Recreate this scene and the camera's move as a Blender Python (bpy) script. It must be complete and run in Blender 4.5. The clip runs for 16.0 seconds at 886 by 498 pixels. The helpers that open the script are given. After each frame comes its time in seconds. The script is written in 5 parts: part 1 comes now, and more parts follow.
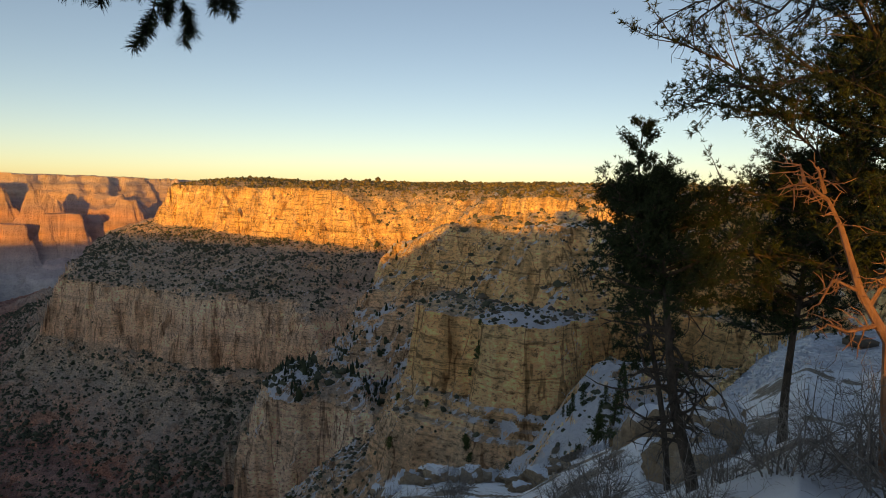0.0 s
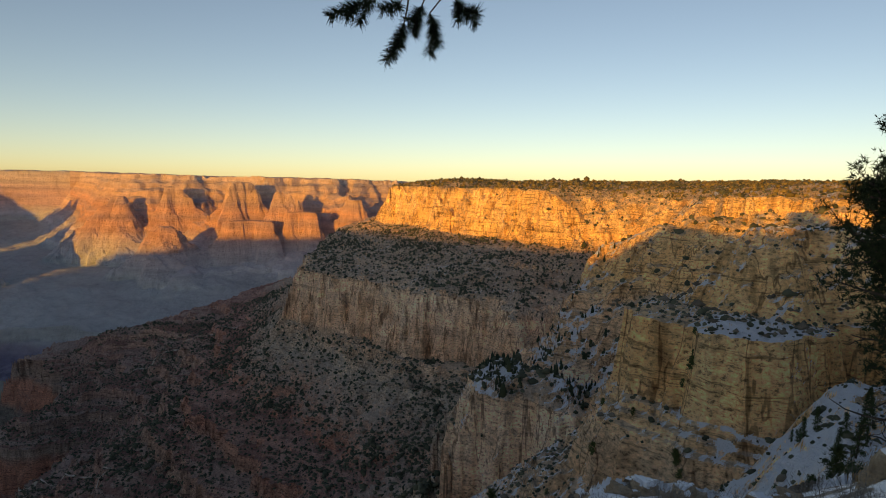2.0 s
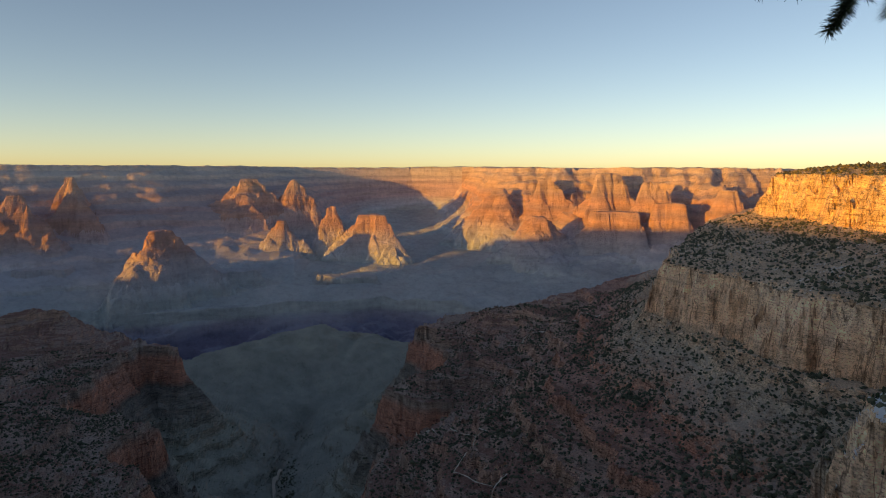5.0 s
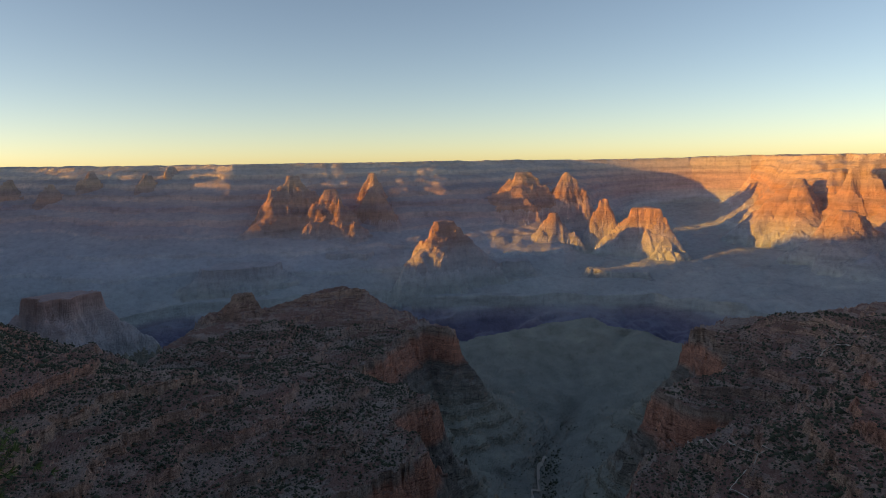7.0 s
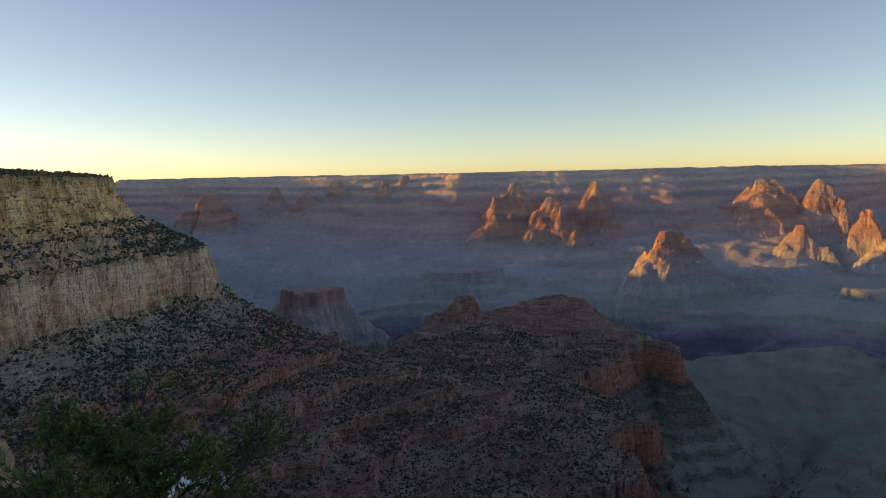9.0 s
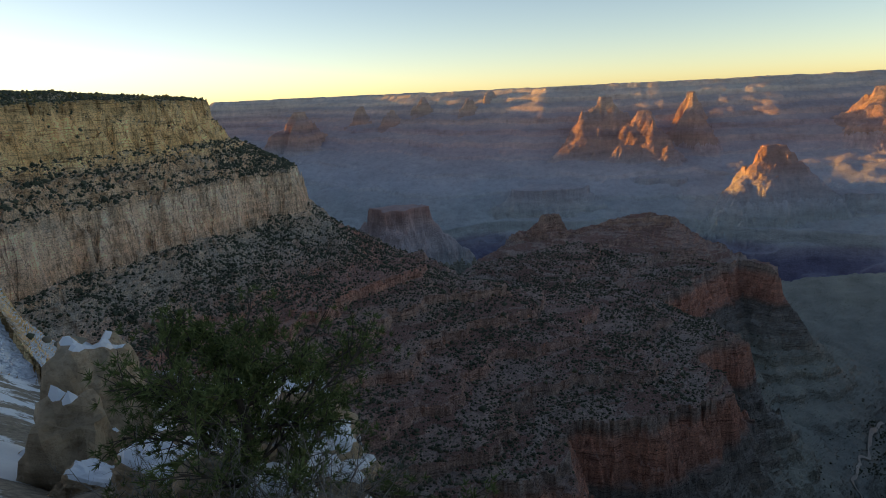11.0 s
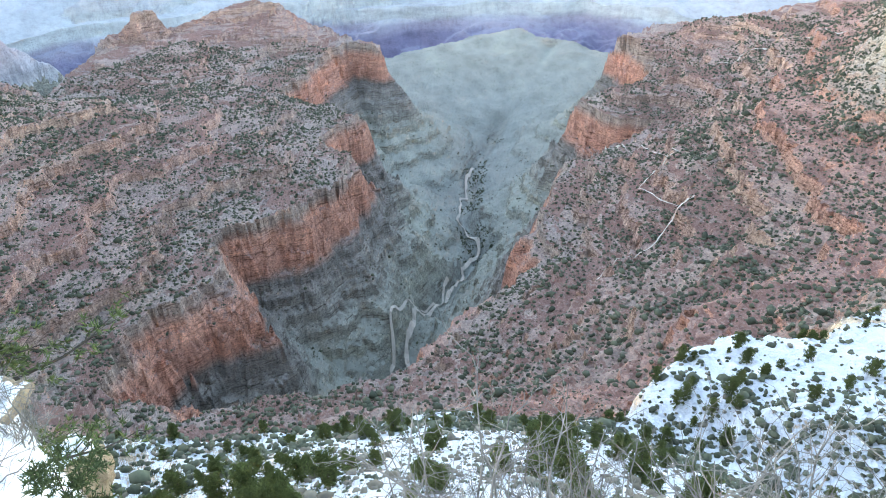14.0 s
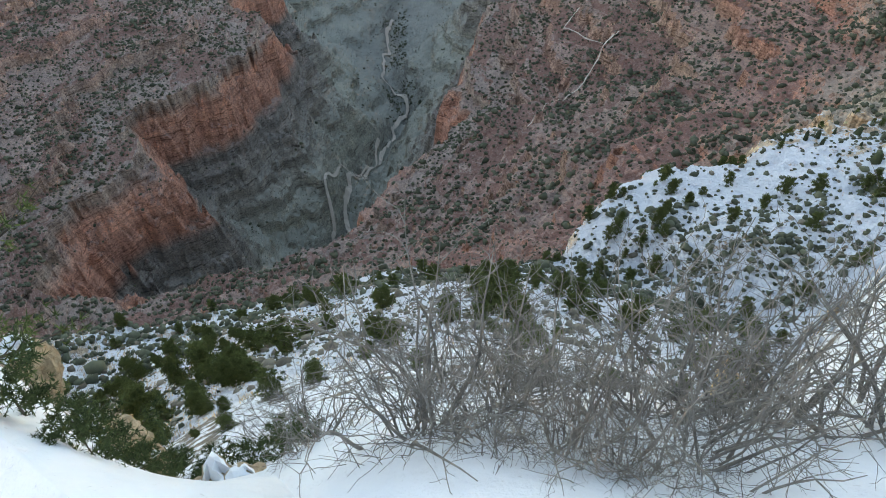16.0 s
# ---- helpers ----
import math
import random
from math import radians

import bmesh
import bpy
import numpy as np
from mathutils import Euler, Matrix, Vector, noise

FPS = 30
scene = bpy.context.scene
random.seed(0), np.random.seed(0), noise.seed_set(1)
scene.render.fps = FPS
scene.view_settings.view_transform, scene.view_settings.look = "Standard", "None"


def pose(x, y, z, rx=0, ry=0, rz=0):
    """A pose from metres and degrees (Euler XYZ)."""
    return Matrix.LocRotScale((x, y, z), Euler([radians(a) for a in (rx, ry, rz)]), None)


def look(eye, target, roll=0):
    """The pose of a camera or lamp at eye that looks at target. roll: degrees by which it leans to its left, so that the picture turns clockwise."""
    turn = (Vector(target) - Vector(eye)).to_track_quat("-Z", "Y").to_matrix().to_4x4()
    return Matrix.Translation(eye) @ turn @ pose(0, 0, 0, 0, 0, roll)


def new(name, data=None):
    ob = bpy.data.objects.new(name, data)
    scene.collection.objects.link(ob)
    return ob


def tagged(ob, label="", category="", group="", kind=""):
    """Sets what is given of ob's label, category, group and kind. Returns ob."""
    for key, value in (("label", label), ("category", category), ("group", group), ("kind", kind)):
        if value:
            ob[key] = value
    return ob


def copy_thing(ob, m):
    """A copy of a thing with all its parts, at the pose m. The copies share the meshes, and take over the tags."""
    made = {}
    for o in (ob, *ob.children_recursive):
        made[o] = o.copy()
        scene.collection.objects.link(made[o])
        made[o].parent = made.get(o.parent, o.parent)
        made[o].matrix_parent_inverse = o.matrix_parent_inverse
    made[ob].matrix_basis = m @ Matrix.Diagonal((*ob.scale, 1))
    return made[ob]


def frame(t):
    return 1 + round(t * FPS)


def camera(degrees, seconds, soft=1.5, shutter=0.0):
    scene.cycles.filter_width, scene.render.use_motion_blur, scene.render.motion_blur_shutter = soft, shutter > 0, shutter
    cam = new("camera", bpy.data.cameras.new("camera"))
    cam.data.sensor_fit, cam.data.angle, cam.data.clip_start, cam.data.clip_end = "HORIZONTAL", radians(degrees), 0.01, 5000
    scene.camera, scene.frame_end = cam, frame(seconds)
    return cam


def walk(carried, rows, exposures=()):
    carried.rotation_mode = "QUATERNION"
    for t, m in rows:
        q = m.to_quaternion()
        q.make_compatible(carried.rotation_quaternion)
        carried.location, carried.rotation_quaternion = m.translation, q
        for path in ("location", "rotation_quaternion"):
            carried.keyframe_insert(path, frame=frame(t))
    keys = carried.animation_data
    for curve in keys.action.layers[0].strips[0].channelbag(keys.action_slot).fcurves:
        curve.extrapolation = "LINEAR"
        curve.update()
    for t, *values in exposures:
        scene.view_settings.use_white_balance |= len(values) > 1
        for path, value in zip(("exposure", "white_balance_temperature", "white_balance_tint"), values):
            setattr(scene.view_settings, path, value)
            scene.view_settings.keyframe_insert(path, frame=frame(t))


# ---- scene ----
# a phone held out at arm's length by somebody who turns on the spot: the eye rides on a small arc
ARM, EYE = 0.42, 1.6
TURNS = [
    (0.0, 85.05, -1.77, -0.05),
    (0.5, 84.94, -1.73, 3.99),
    (1.0, 84.69, -1.27, 8.88),
    (1.5, 84.72, -1.30, 13.36),
    (2.0, 84.54, -1.44, 17.91),
    (2.5, 84.34, -1.31, 23.60),
    (3.0, 84.35, -1.01, 30.19),
    (3.5, 84.60, -0.75, 34.68),
    (3.7, 84.53, -0.82, 36.01),
    (5.8, 82.31, 0.50, 58.01),
    (6.0, 82.11, 0.66, 59.99),
    (6.5, 82.32, 0.93, 65.64),
    (7.0, 82.74, 0.87, 72.46),
    (7.5, 83.15, 1.11, 77.17),
    (8.0, 83.02, 1.09, 81.90),
    (8.5, 83.49, 1.32, 87.48),
    (9.0, 83.76, 1.20, 91.60),
    (9.5, 83.45, 1.26, 95.44),
    (9.7, 83.24, 1.43, 97.02),
    (11.8, 71.95, 2.23, 95.60),
    (12.0, 70.63, 1.88, 94.00),
    (12.5, 66.74, 1.52, 87.75),
    (13.0, 63.52, 1.70, 82.27),
    (13.5, 60.37, 2.10, 72.86),
    (14.0, 58.29, 1.01, 65.90),
    (14.5, 56.88, 0.51, 62.95),
    (15.0, 52.85, 2.25, 60.78),
    (15.5, 48.95, 2.43, 59.38),
    (16.0, 45.78, 2.10, 57.97),
]


def eye(t, rz):
    return (-ARM * math.sin(radians(rz)), ARM * (math.cos(radians(rz)) - 1), EYE - 0.02 * max(0.0, t - 10.0))


cam = camera(68.15, 16.0, soft=1.0)
EXPOSURES = [(t, 0.56 + e, k, 15 if t < 10 else 12) for t, e, k in ((0.0, 0.0, 8300), (3.5, 0.0, 8100), (6.0, 0.25, 7700), (9.7, 0.3, 7800), (11.8, 1.0, 7800), (12.2, 2.3, 7900), (12.8, 3.45, 8400), (13.6, 3.7, 8700), (14.6, 3.74, 8900), (15.2, 3.55, 9200), (15.6, 3.2, 9600), (16.0, 2.7, 9900))]
walk(cam, [(t, pose(*eye(t, rz), rx, ry, rz)) for t, rx, ry, rz in TURNS], EXPOSURES)

# ---- light: low evening sun behind the viewer, clear sky ----
SUN_AZ, SUN_EL = -173.0, 3.7
world = bpy.data.worlds.new("evening_sky")
scene.world = world
world.use_nodes = True
wn, wl = world.node_tree.nodes, world.node_tree.links
sky = wn.new("ShaderNodeTexSky")
sky.sky_type, sky.sun_disc = "NISHITA", False
sky.sun_elevation, sky.sun_rotation = radians(SUN_EL), radians(SUN_AZ)
sky.altitude, sky.air_density, sky.dust_density, sky.ozone_density = 2100, 0.75, 1.6, 1.0
wn["Background"].inputs["Strength"].default_value = 0.15
balance = wn.new("ShaderNodeMix")
balance.data_type, balance.blend_type = "RGBA", "MULTIPLY"
balance.inputs[0].default_value, balance.inputs[7].default_value = 1.0, (0.985, 0.985, 1.05, 1)
wl.new(sky.outputs["Color"], balance.inputs[6])
wl.new(balance.outputs[2], wn["Background"].inputs["Color"])
sun = new("sun", bpy.data.lights.new("sun", "SUN"))
sun.data.energy, sun.data.angle, sun.data.color = 2.75, radians(0.53), (1.0, 0.485, 0.03)
toward = Vector((math.sin(radians(SUN_AZ)) * math.cos(radians(SUN_EL)), math.cos(radians(SUN_AZ)) * math.cos(radians(SUN_EL)), math.sin(radians(SUN_EL))))
sun.matrix_world = look(toward * 100, (0, 0, 0))


# ---- materials ----
class Nodes:
    """Short hand for node trees."""

    def __init__(self, name):
        self.mat = bpy.data.materials.new(name)
        self.mat.use_nodes = True
        self.t = self.mat.node_tree
        self.bsdf = self.t.nodes["Principled BSDF"]

    def add(self, kind, **given):
        node = self.t.nodes.new("ShaderNode" + kind)
        for key, value in given.items():
            setattr(node, key, value)
        return node

    def put(self, value, socket):
        if hasattr(value, "is_output"):
            self.t.links.new(value, socket)
        else:
            socket.default_value = value

    def math(self, op, a, b=0.0, c=0.0, clamp=False):
        n = self.add("Math", operation=op, use_clamp=clamp)
        for i, v in enumerate((a, b, c)):
            self.put(v, n.inputs[i])
        return n.outputs[0]

    def remap(self, v, lo, hi, to_lo=0.0, to_hi=1.0):
        n = self.add("MapRange", interpolation_type="SMOOTHSTEP")
        self.put(v, n.inputs[0])
        for i, x in enumerate((lo, hi, to_lo, to_hi)):
            self.put(x, n.inputs[i + 1])
        return n.outputs[0]

    def mix(self, f, a, b, blend="MIX"):
        n = self.add("Mix", data_type="RGBA", blend_type=blend)
        self.put(f, n.inputs[0])
        for v, k in ((a, 6), (b, 7)):
            self.put((*v, 1) if isinstance(v, tuple) and len(v) == 3 else v, n.inputs[k])
        return n.outputs[2]

    def noise(self, vec, scale, detail=4.0, rough=0.6, out=0):
        n = self.add("TexNoise")
        if vec is not None:
            self.put(vec, n.inputs["Vector"])
        n.inputs["Scale"].default_value, n.inputs["Detail"].default_value, n.inputs["Roughness"].default_value = scale, detail, rough
        return n.outputs[out]

    def voronoi(self, vec, scale, out="Distance", rand=1.0):
        n = self.add("TexVoronoi")
        self.put(vec, n.inputs["Vector"])
        n.inputs["Scale"].default_value, n.inputs["Randomness"].default_value = scale, rand
        return n.outputs[out]

    def ramp(self, v, stops):
        n = self.add("ValToRGB")
        while len(n.color_ramp.elements) < len(stops):
            n.color_ramp.elements.new(0.5)
        for e, (p, c) in zip(n.color_ramp.elements, stops):
            e.position, e.color = p, (*c, 1)
        self.put(v, n.inputs[0])
        return n.outputs[0]

    def place(self, sx=1.0, sy=1.0, sz=1.0, source=None):
        m = self.add("Mapping")
        self.put(source if source is not None else self.add("NewGeometry").outputs["Position"], m.inputs[0])
        m.inputs["Scale"].default_value = (sx, sy, sz)
        return m.outputs[0]

    def bump(self, h, strength, distance):
        n = self.add("Bump")
        n.inputs["Strength"].default_value, n.inputs["Distance"].default_value = strength, distance
        self.put(h, n.inputs["Height"])
        self.t.links.new(n.outputs[0], self.bsdf.inputs["Normal"])

    def done(self, colour, rough=0.9, spec=0.2):
        self.put((*colour, 1) if isinstance(colour, tuple) else colour, self.bsdf.inputs["Base Color"])
        self.put(rough, self.bsdf.inputs["Roughness"])
        self.bsdf.inputs["Specular IOR Level"].default_value = spec
        return self.mat


# the beds of the canyon by their level below the rim, in metres
BEDS = [(-1400, (0.13, 0.11, 0.125)), (-1010, (0.17, 0.145, 0.145)), (-960, (0.26, 0.22, 0.20)), (-930, (0.215, 0.235, 0.235)), (-800, (0.31, 0.32, 0.28)),
        (-725, (0.24, 0.235, 0.22)), (-650, (0.19, 0.185, 0.18)), (-632, (0.40, 0.21, 0.165)), (-575, (0.47, 0.255, 0.20)), (-555, (0.32, 0.27, 0.245)), (-480, (0.36, 0.235, 0.20)),
        (-430, (0.38, 0.27, 0.22)), (-365, (0.44, 0.215, 0.165)), (-300, (0.46, 0.40, 0.33)), (-265, (0.52, 0.41, 0.32)), (-250, (0.72, 0.53, 0.39)),
        (-175, (0.80, 0.67, 0.53)), (-160, (0.56, 0.42, 0.30)), (-110, (0.62, 0.46, 0.32)), (-85, (0.78, 0.57, 0.31)), (-20, (0.78, 0.59, 0.34)), (40, (0.36, 0.26, 0.14))]


# same beds seen far off: blue distance haze is put into the colours
FAR_HAZE_BEDS = [(-1400, (0.137, 0.142, 0.236)), (-1040, (0.171, 0.177, 0.273)), (-985, (0.274, 0.283, 0.347)), (-950, (0.422, 0.484, 0.496)), (-860, (0.433, 0.484, 0.496)), (-760, (0.502, 0.519, 0.57)), (-640, (0.513, 0.454, 0.477)), (-560, (0.547, 0.401, 0.409)), (-470, (0.593, 0.437, 0.422)), (-400, (0.467, 0.342, 0.36)), (-330, (0.604, 0.437, 0.409)), (-250, (0.445, 0.342, 0.347)), (-190, (0.604, 0.484, 0.459)), (-120, (0.479, 0.413, 0.409)), (-70, (0.627, 0.543, 0.496)), (60, (0.547, 0.496, 0.484)), (140, (0.296, 0.33, 0.397))]
# haze in the colours too, but redder, as for rock in low sun
BUTTE_HAZE_BEDS = [(-1400, (0.33, 0.35, 0.38)), (-860, (0.42, 0.46, 0.47)), (-760, (0.47, 0.48, 0.52)), (-640, (0.49, 0.43, 0.45)), (-540, (0.48, 0.32, 0.29)), (-460, (0.56, 0.34, 0.28)), (-400, (0.42, 0.29, 0.29)), (-330, (0.60, 0.36, 0.29)), (-240, (0.44, 0.32, 0.31)), (-160, (0.60, 0.42, 0.33)), (-60, (0.50, 0.39, 0.36)), (60, (0.58, 0.47, 0.42))]


def canyon_rock(name, snowy, dots, beds, coarse=1.0):
    """Bedded rock whose colour follows its bed; loose soil and low scrub lie where it is not steep."""
    n = Nodes(name)
    level = n.add("Attribute", attribute_name="bed").outputs["Fac"]
    true = n.add("NewGeometry").outputs["True Normal"]
    sep = n.add("SeparateXYZ")
    n.put(true, sep.inputs[0])
    where = n.place()
    wob = n.noise(where, 0.012, 3)
    streak_vec = n.add("CombineXYZ")
    pos = n.add("SeparateXYZ")
    n.put(where, pos.inputs[0])
    n.put(n.math("MULTIPLY", pos.outputs[0], 0.012 / coarse), streak_vec.inputs[0])
    n.put(n.math("MULTIPLY", pos.outputs[1], 0.012 / coarse), streak_vec.inputs[1])
    n.put(n.math("MULTIPLY", level, 0.09 / coarse ** 1.5), streak_vec.inputs[2])
    streak = n.noise(streak_vec.outputs[0], 1.0, 5, 0.65)
    v = n.math("ADD", level, n.math("MULTIPLY", n.math("SUBTRACT", wob, 0.5), 26.0))
    lo, hi = beds[0][0], beds[-1][0]
    colour = n.ramp(n.math("DIVIDE", n.math("SUBTRACT", v, lo), hi - lo), [((z - lo) / (hi - lo), c) for z, c in beds])
    plain = colour
    colour = n.mix(1.0 if coarse == 1 else 0.8, colour, n.ramp(streak, [(0.3, (0.72, 0.69, 0.67)), (0.43, (0.95, 0.93, 0.92)), (0.56, (1.12, 1.1, 1.07)), (0.7, (1.28, 1.24, 1.18))]), "MULTIPLY")
    crack = n.noise(n.place(0.11 / coarse, 0.11 / coarse, 0.012 / coarse), 1.0, 4, 0.7)
    colour = n.mix(n.remap(level, -660.0, -628.0, 0.25, 1.0) if coarse == 1 else 0.35, colour, n.ramp(crack, [(0.3, (0.6, 0.56, 0.54)), (0.42, (1.0, 1.0, 1.0)), (0.7, (1.25, 1.22, 1.17))]), "MULTIPLY")
    grit = n.noise(n.place(0.30 / coarse, 0.30 / coarse, 0.55 / coarse), 1.0, 4, 0.75)
    if coarse == 1:
        colour = n.mix(1.0, colour, n.ramp(grit, [(0.36, (0.40, 0.37, 0.35)), (0.45, (0.95, 0.94, 0.93)), (0.58, (1.25, 1.23, 1.2)), (0.68, (1.6, 1.57, 1.5))]), "MULTIPLY")
        seam = n.noise(n.place(0.01, 0.01, 0.0, None), 1.0, 3)
        band = n.add("CombineXYZ")
        n.put(n.math("ADD", n.math("MULTIPLY", level, 0.33), n.math("MULTIPLY", seam, 3.0)), band.inputs[2])
        n.put(n.math("MULTIPLY", pos.outputs[0], 0.02), band.inputs[0])
        n.put(n.math("MULTIPLY", pos.outputs[1], 0.02), band.inputs[1])
        massive = n.math("MULTIPLY", n.remap(level, -270.0, -250.0), n.remap(level, -165.0, -180.0))
        colour = n.mix(n.math("SUBTRACT", 1.0, n.math("MULTIPLY", massive, 0.7)), colour, n.ramp(n.noise(band.outputs[0], 1.0, 3, 0.7), [(0.36, (0.5, 0.46, 0.43)), (0.43, (1.0, 1.0, 1.0)), (0.65, (1.12, 1.1, 1.06))]), "MULTIPLY")
    if coarse == 1:
        hang = n.noise(n.place(0.035, 0.035, 0.008), 1.0, 5, 0.68)
        colour = n.mix(n.remap(level, -300.0, -265.0), colour, n.mix(1.0, colour, n.ramp(hang, [(0.32, (0.62, 0.50, 0.42)), (0.45, (1.0, 0.93, 0.86)), (0.6, (1.12, 1.12, 1.1)), (0.7, (1.3, 1.32, 1.32))]), "MULTIPLY"))
    if coarse == 1:
        joint = n.math("ABSOLUTE", n.math("SUBTRACT", n.noise(n.place(0.04, 0.04, 0.0025), 1.0, 4, 0.6), 0.5))
        colour = n.mix(n.math("MULTIPLY", n.remap(joint, 0.018, 0.004), n.remap(level, -290.0, -262.0, 0.35, 0.75)), colour, n.mix(1.0, colour, (0.34, 0.28, 0.25), "MULTIPLY"))
    stain = n.noise(where, 0.035, 5, 0.7)
    colour = n.mix(1.0, colour, n.ramp(stain, [(0.3, (0.84, 0.81, 0.79)), (0.5, (1, 1, 1)), (0.72, (1.15, 1.12, 1.08))]), "MULTIPLY")
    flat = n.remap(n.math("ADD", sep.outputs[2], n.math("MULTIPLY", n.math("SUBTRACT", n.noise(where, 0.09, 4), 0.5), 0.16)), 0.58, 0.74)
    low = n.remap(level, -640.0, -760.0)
    # far soil leans to blue-grey, haze put into its colour
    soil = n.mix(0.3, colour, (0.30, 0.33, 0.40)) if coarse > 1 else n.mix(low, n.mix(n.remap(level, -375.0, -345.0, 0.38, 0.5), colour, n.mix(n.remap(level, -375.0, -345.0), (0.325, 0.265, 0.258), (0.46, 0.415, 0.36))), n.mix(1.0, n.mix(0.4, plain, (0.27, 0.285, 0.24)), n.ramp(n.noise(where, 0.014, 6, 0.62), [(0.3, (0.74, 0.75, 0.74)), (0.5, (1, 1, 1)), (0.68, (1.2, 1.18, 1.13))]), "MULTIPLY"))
    if coarse == 1:
        # thin red ledges that crop out along the contours of the red slopes
        line = n.add("CombineXYZ")
        n.put(n.math("MULTIPLY", pos.outputs[0], 0.005), line.inputs[0])
        n.put(n.math("MULTIPLY", pos.outputs[1], 0.005), line.inputs[1])
        n.put(n.math("MULTIPLY", level, 0.15), line.inputs[2])
        crop = n.math("MULTIPLY", n.remap(n.noise(line.outputs[0], 1.0, 4, 0.65), 0.48, 0.54), n.math("MULTIPLY", n.remap(level, -600.0, -540.0), n.remap(level, -330.0, -380.0)))
        soil = n.mix(n.math("MULTIPLY", crop, 0.8), soil, (0.25, 0.125, 0.105))
    soil = soil if coarse > 1 else n.mix(n.math("MULTIPLY", n.remap(n.noise(where, 0.45, 4, 0.8), 0.52, 0.64), 0.6), soil, n.mix(0.6, soil, (0.56, 0.49, 0.41)))
    colour = n.mix(flat, colour, soil)
    if dots:
        cell = n.voronoi(n.place(), dots)
        many = n.remap(n.noise(where, 0.02, 3), 0.35, 0.65, 0.08, 0.24)
        scrub = n.math("MULTIPLY", n.math("LESS_THAN", cell, many), n.remap(sep.outputs[2], 0.45, 0.7))
        colour = n.mix(n.math("MULTIPLY", scrub, 0.85), colour, (0.045, 0.055, 0.028))
    rough = 0.95
    if snowy:
        side = n.math("ADD", n.math("MULTIPLY", sep.outputs[0], -0.64), n.math("MULTIPLY", sep.outputs[1], 0.77))
        mask = n.math("ADD", n.math("ADD", n.math("MULTIPLY", sep.outputs[2], 0.5), n.math("MULTIPLY", side, 1.05)), n.math("MULTIPLY", n.math("SUBTRACT", n.noise(where, 0.16, 6, 0.72), 0.5), 1.3))
        mask = n.math("ADD", mask, n.math("MULTIPLY", n.math("SUBTRACT", n.noise(where, 0.75, 4, 0.75), 0.5), 0.75))
        high = n.math("ADD", n.remap(level, -330.0, -200.0, -0.9, 0.0), n.math("MULTIPLY", n.add("Attribute", attribute_name="drift").outputs["Fac"], 0.95))
        snow = n.math("MULTIPLY", n.remap(n.math("ADD", n.math("ADD", mask, high), n.remap(n.math("POWER", n.math("ADD", n.math("MULTIPLY", pos.outputs[0], pos.outputs[0]), n.math("MULTIPLY", pos.outputs[1], pos.outputs[1])), 0.5), 12.0, 40.0, 0.34, 0.04)), 0.62, 0.76), n.math("MULTIPLY", n.remap(sep.outputs[2], 0.42, 0.6), n.remap(pos.outputs[1], -150.0, -60.0)))
        colour = n.mix(snow, colour, (0.74, 0.77, 0.82))
    h = n.math("ADD", n.math("MULTIPLY", streak, 1.2), n.math("ADD", n.math("MULTIPLY", crack, 0.9), n.math("MULTIPLY", grit, 0.8)))
    if coarse == 1:
        h = n.math("MULTIPLY", h, n.math("SUBTRACT", 1.0, n.math("MULTIPLY", n.math("MULTIPLY", flat, low), 0.8)))
    n.bump(h, 1.0, 4.5 if coarse == 1 else 8.0)
    return n.done(colour, rough, 0.1)


ROCK = canyon_rock("bedded_canyon_rock", True, 0.16, BEDS)
BUTTE_ROCK = canyon_rock("far_hazed_red_butte_rock", False, 0.0, BUTTE_HAZE_BEDS, 3.0)
FAR_ROCK = canyon_rock("far_hazed_canyon_rock", False, 0.0, FAR_HAZE_BEDS, 4.0)


def bank():
    """Old snow over thin soil and stones close by."""
    n = Nodes("snow_on_thin_soil")
    where = n.place()
    v, fine = n.noise(where, 0.55, 5, 0.6), n.noise(where, 9.0, 5, 0.7)
    pos = n.add("SeparateXYZ")
    n.put(where, pos.inputs[0])
    far = n.remap(n.math("ADD", pos.outputs[1], n.math("MULTIPLY", n.math("ABSOLUTE", pos.outputs[0]), 0.3)), 2.5, 12.0, 0.20, 0.05)
    far = n.math("ADD", far, n.remap(pos.outputs[1], -2.2, -0.7, -0.19, 0.0))
    snow = n.remap(n.math("ADD", n.math("ADD", v, far), n.math("MULTIPLY", n.math("SUBTRACT", fine, 0.5), 0.16)), 0.47, 0.53)
    soil = n.ramp(fine, [(0.3, (0.10, 0.08, 0.06)), (0.55, (0.24, 0.19, 0.14)), (0.75, (0.40, 0.33, 0.26))])
    white = n.mix(n.remap(n.noise(where, 22.0, 4, 0.8), 0.62, 0.7, 0.0, 0.3), n.ramp(n.noise(where, 1.2, 4), [(0.3, (0.74, 0.77, 0.81)), (0.7, (0.86, 0.87, 0.88))]), (0.3, 0.26, 0.22))
    n.bump(n.math("ADD", n.math("MULTIPLY", n.noise(where, 1.6, 4), 0.8), n.math("ADD", n.math("MULTIPLY", fine, 0.25), n.math("MULTIPLY", snow, 0.5))), 0.6, 0.12)
    return n.done(n.mix(snow, soil, white), 0.7, 0.2)


BANK = bank()


# ---- the lie of the land, in plan: bearing in degrees from +y clockwise, and metres ----
def plan(*points):
    return np.array([(d * math.sin(radians(a)), d * math.cos(radians(a))) for a, d in points])


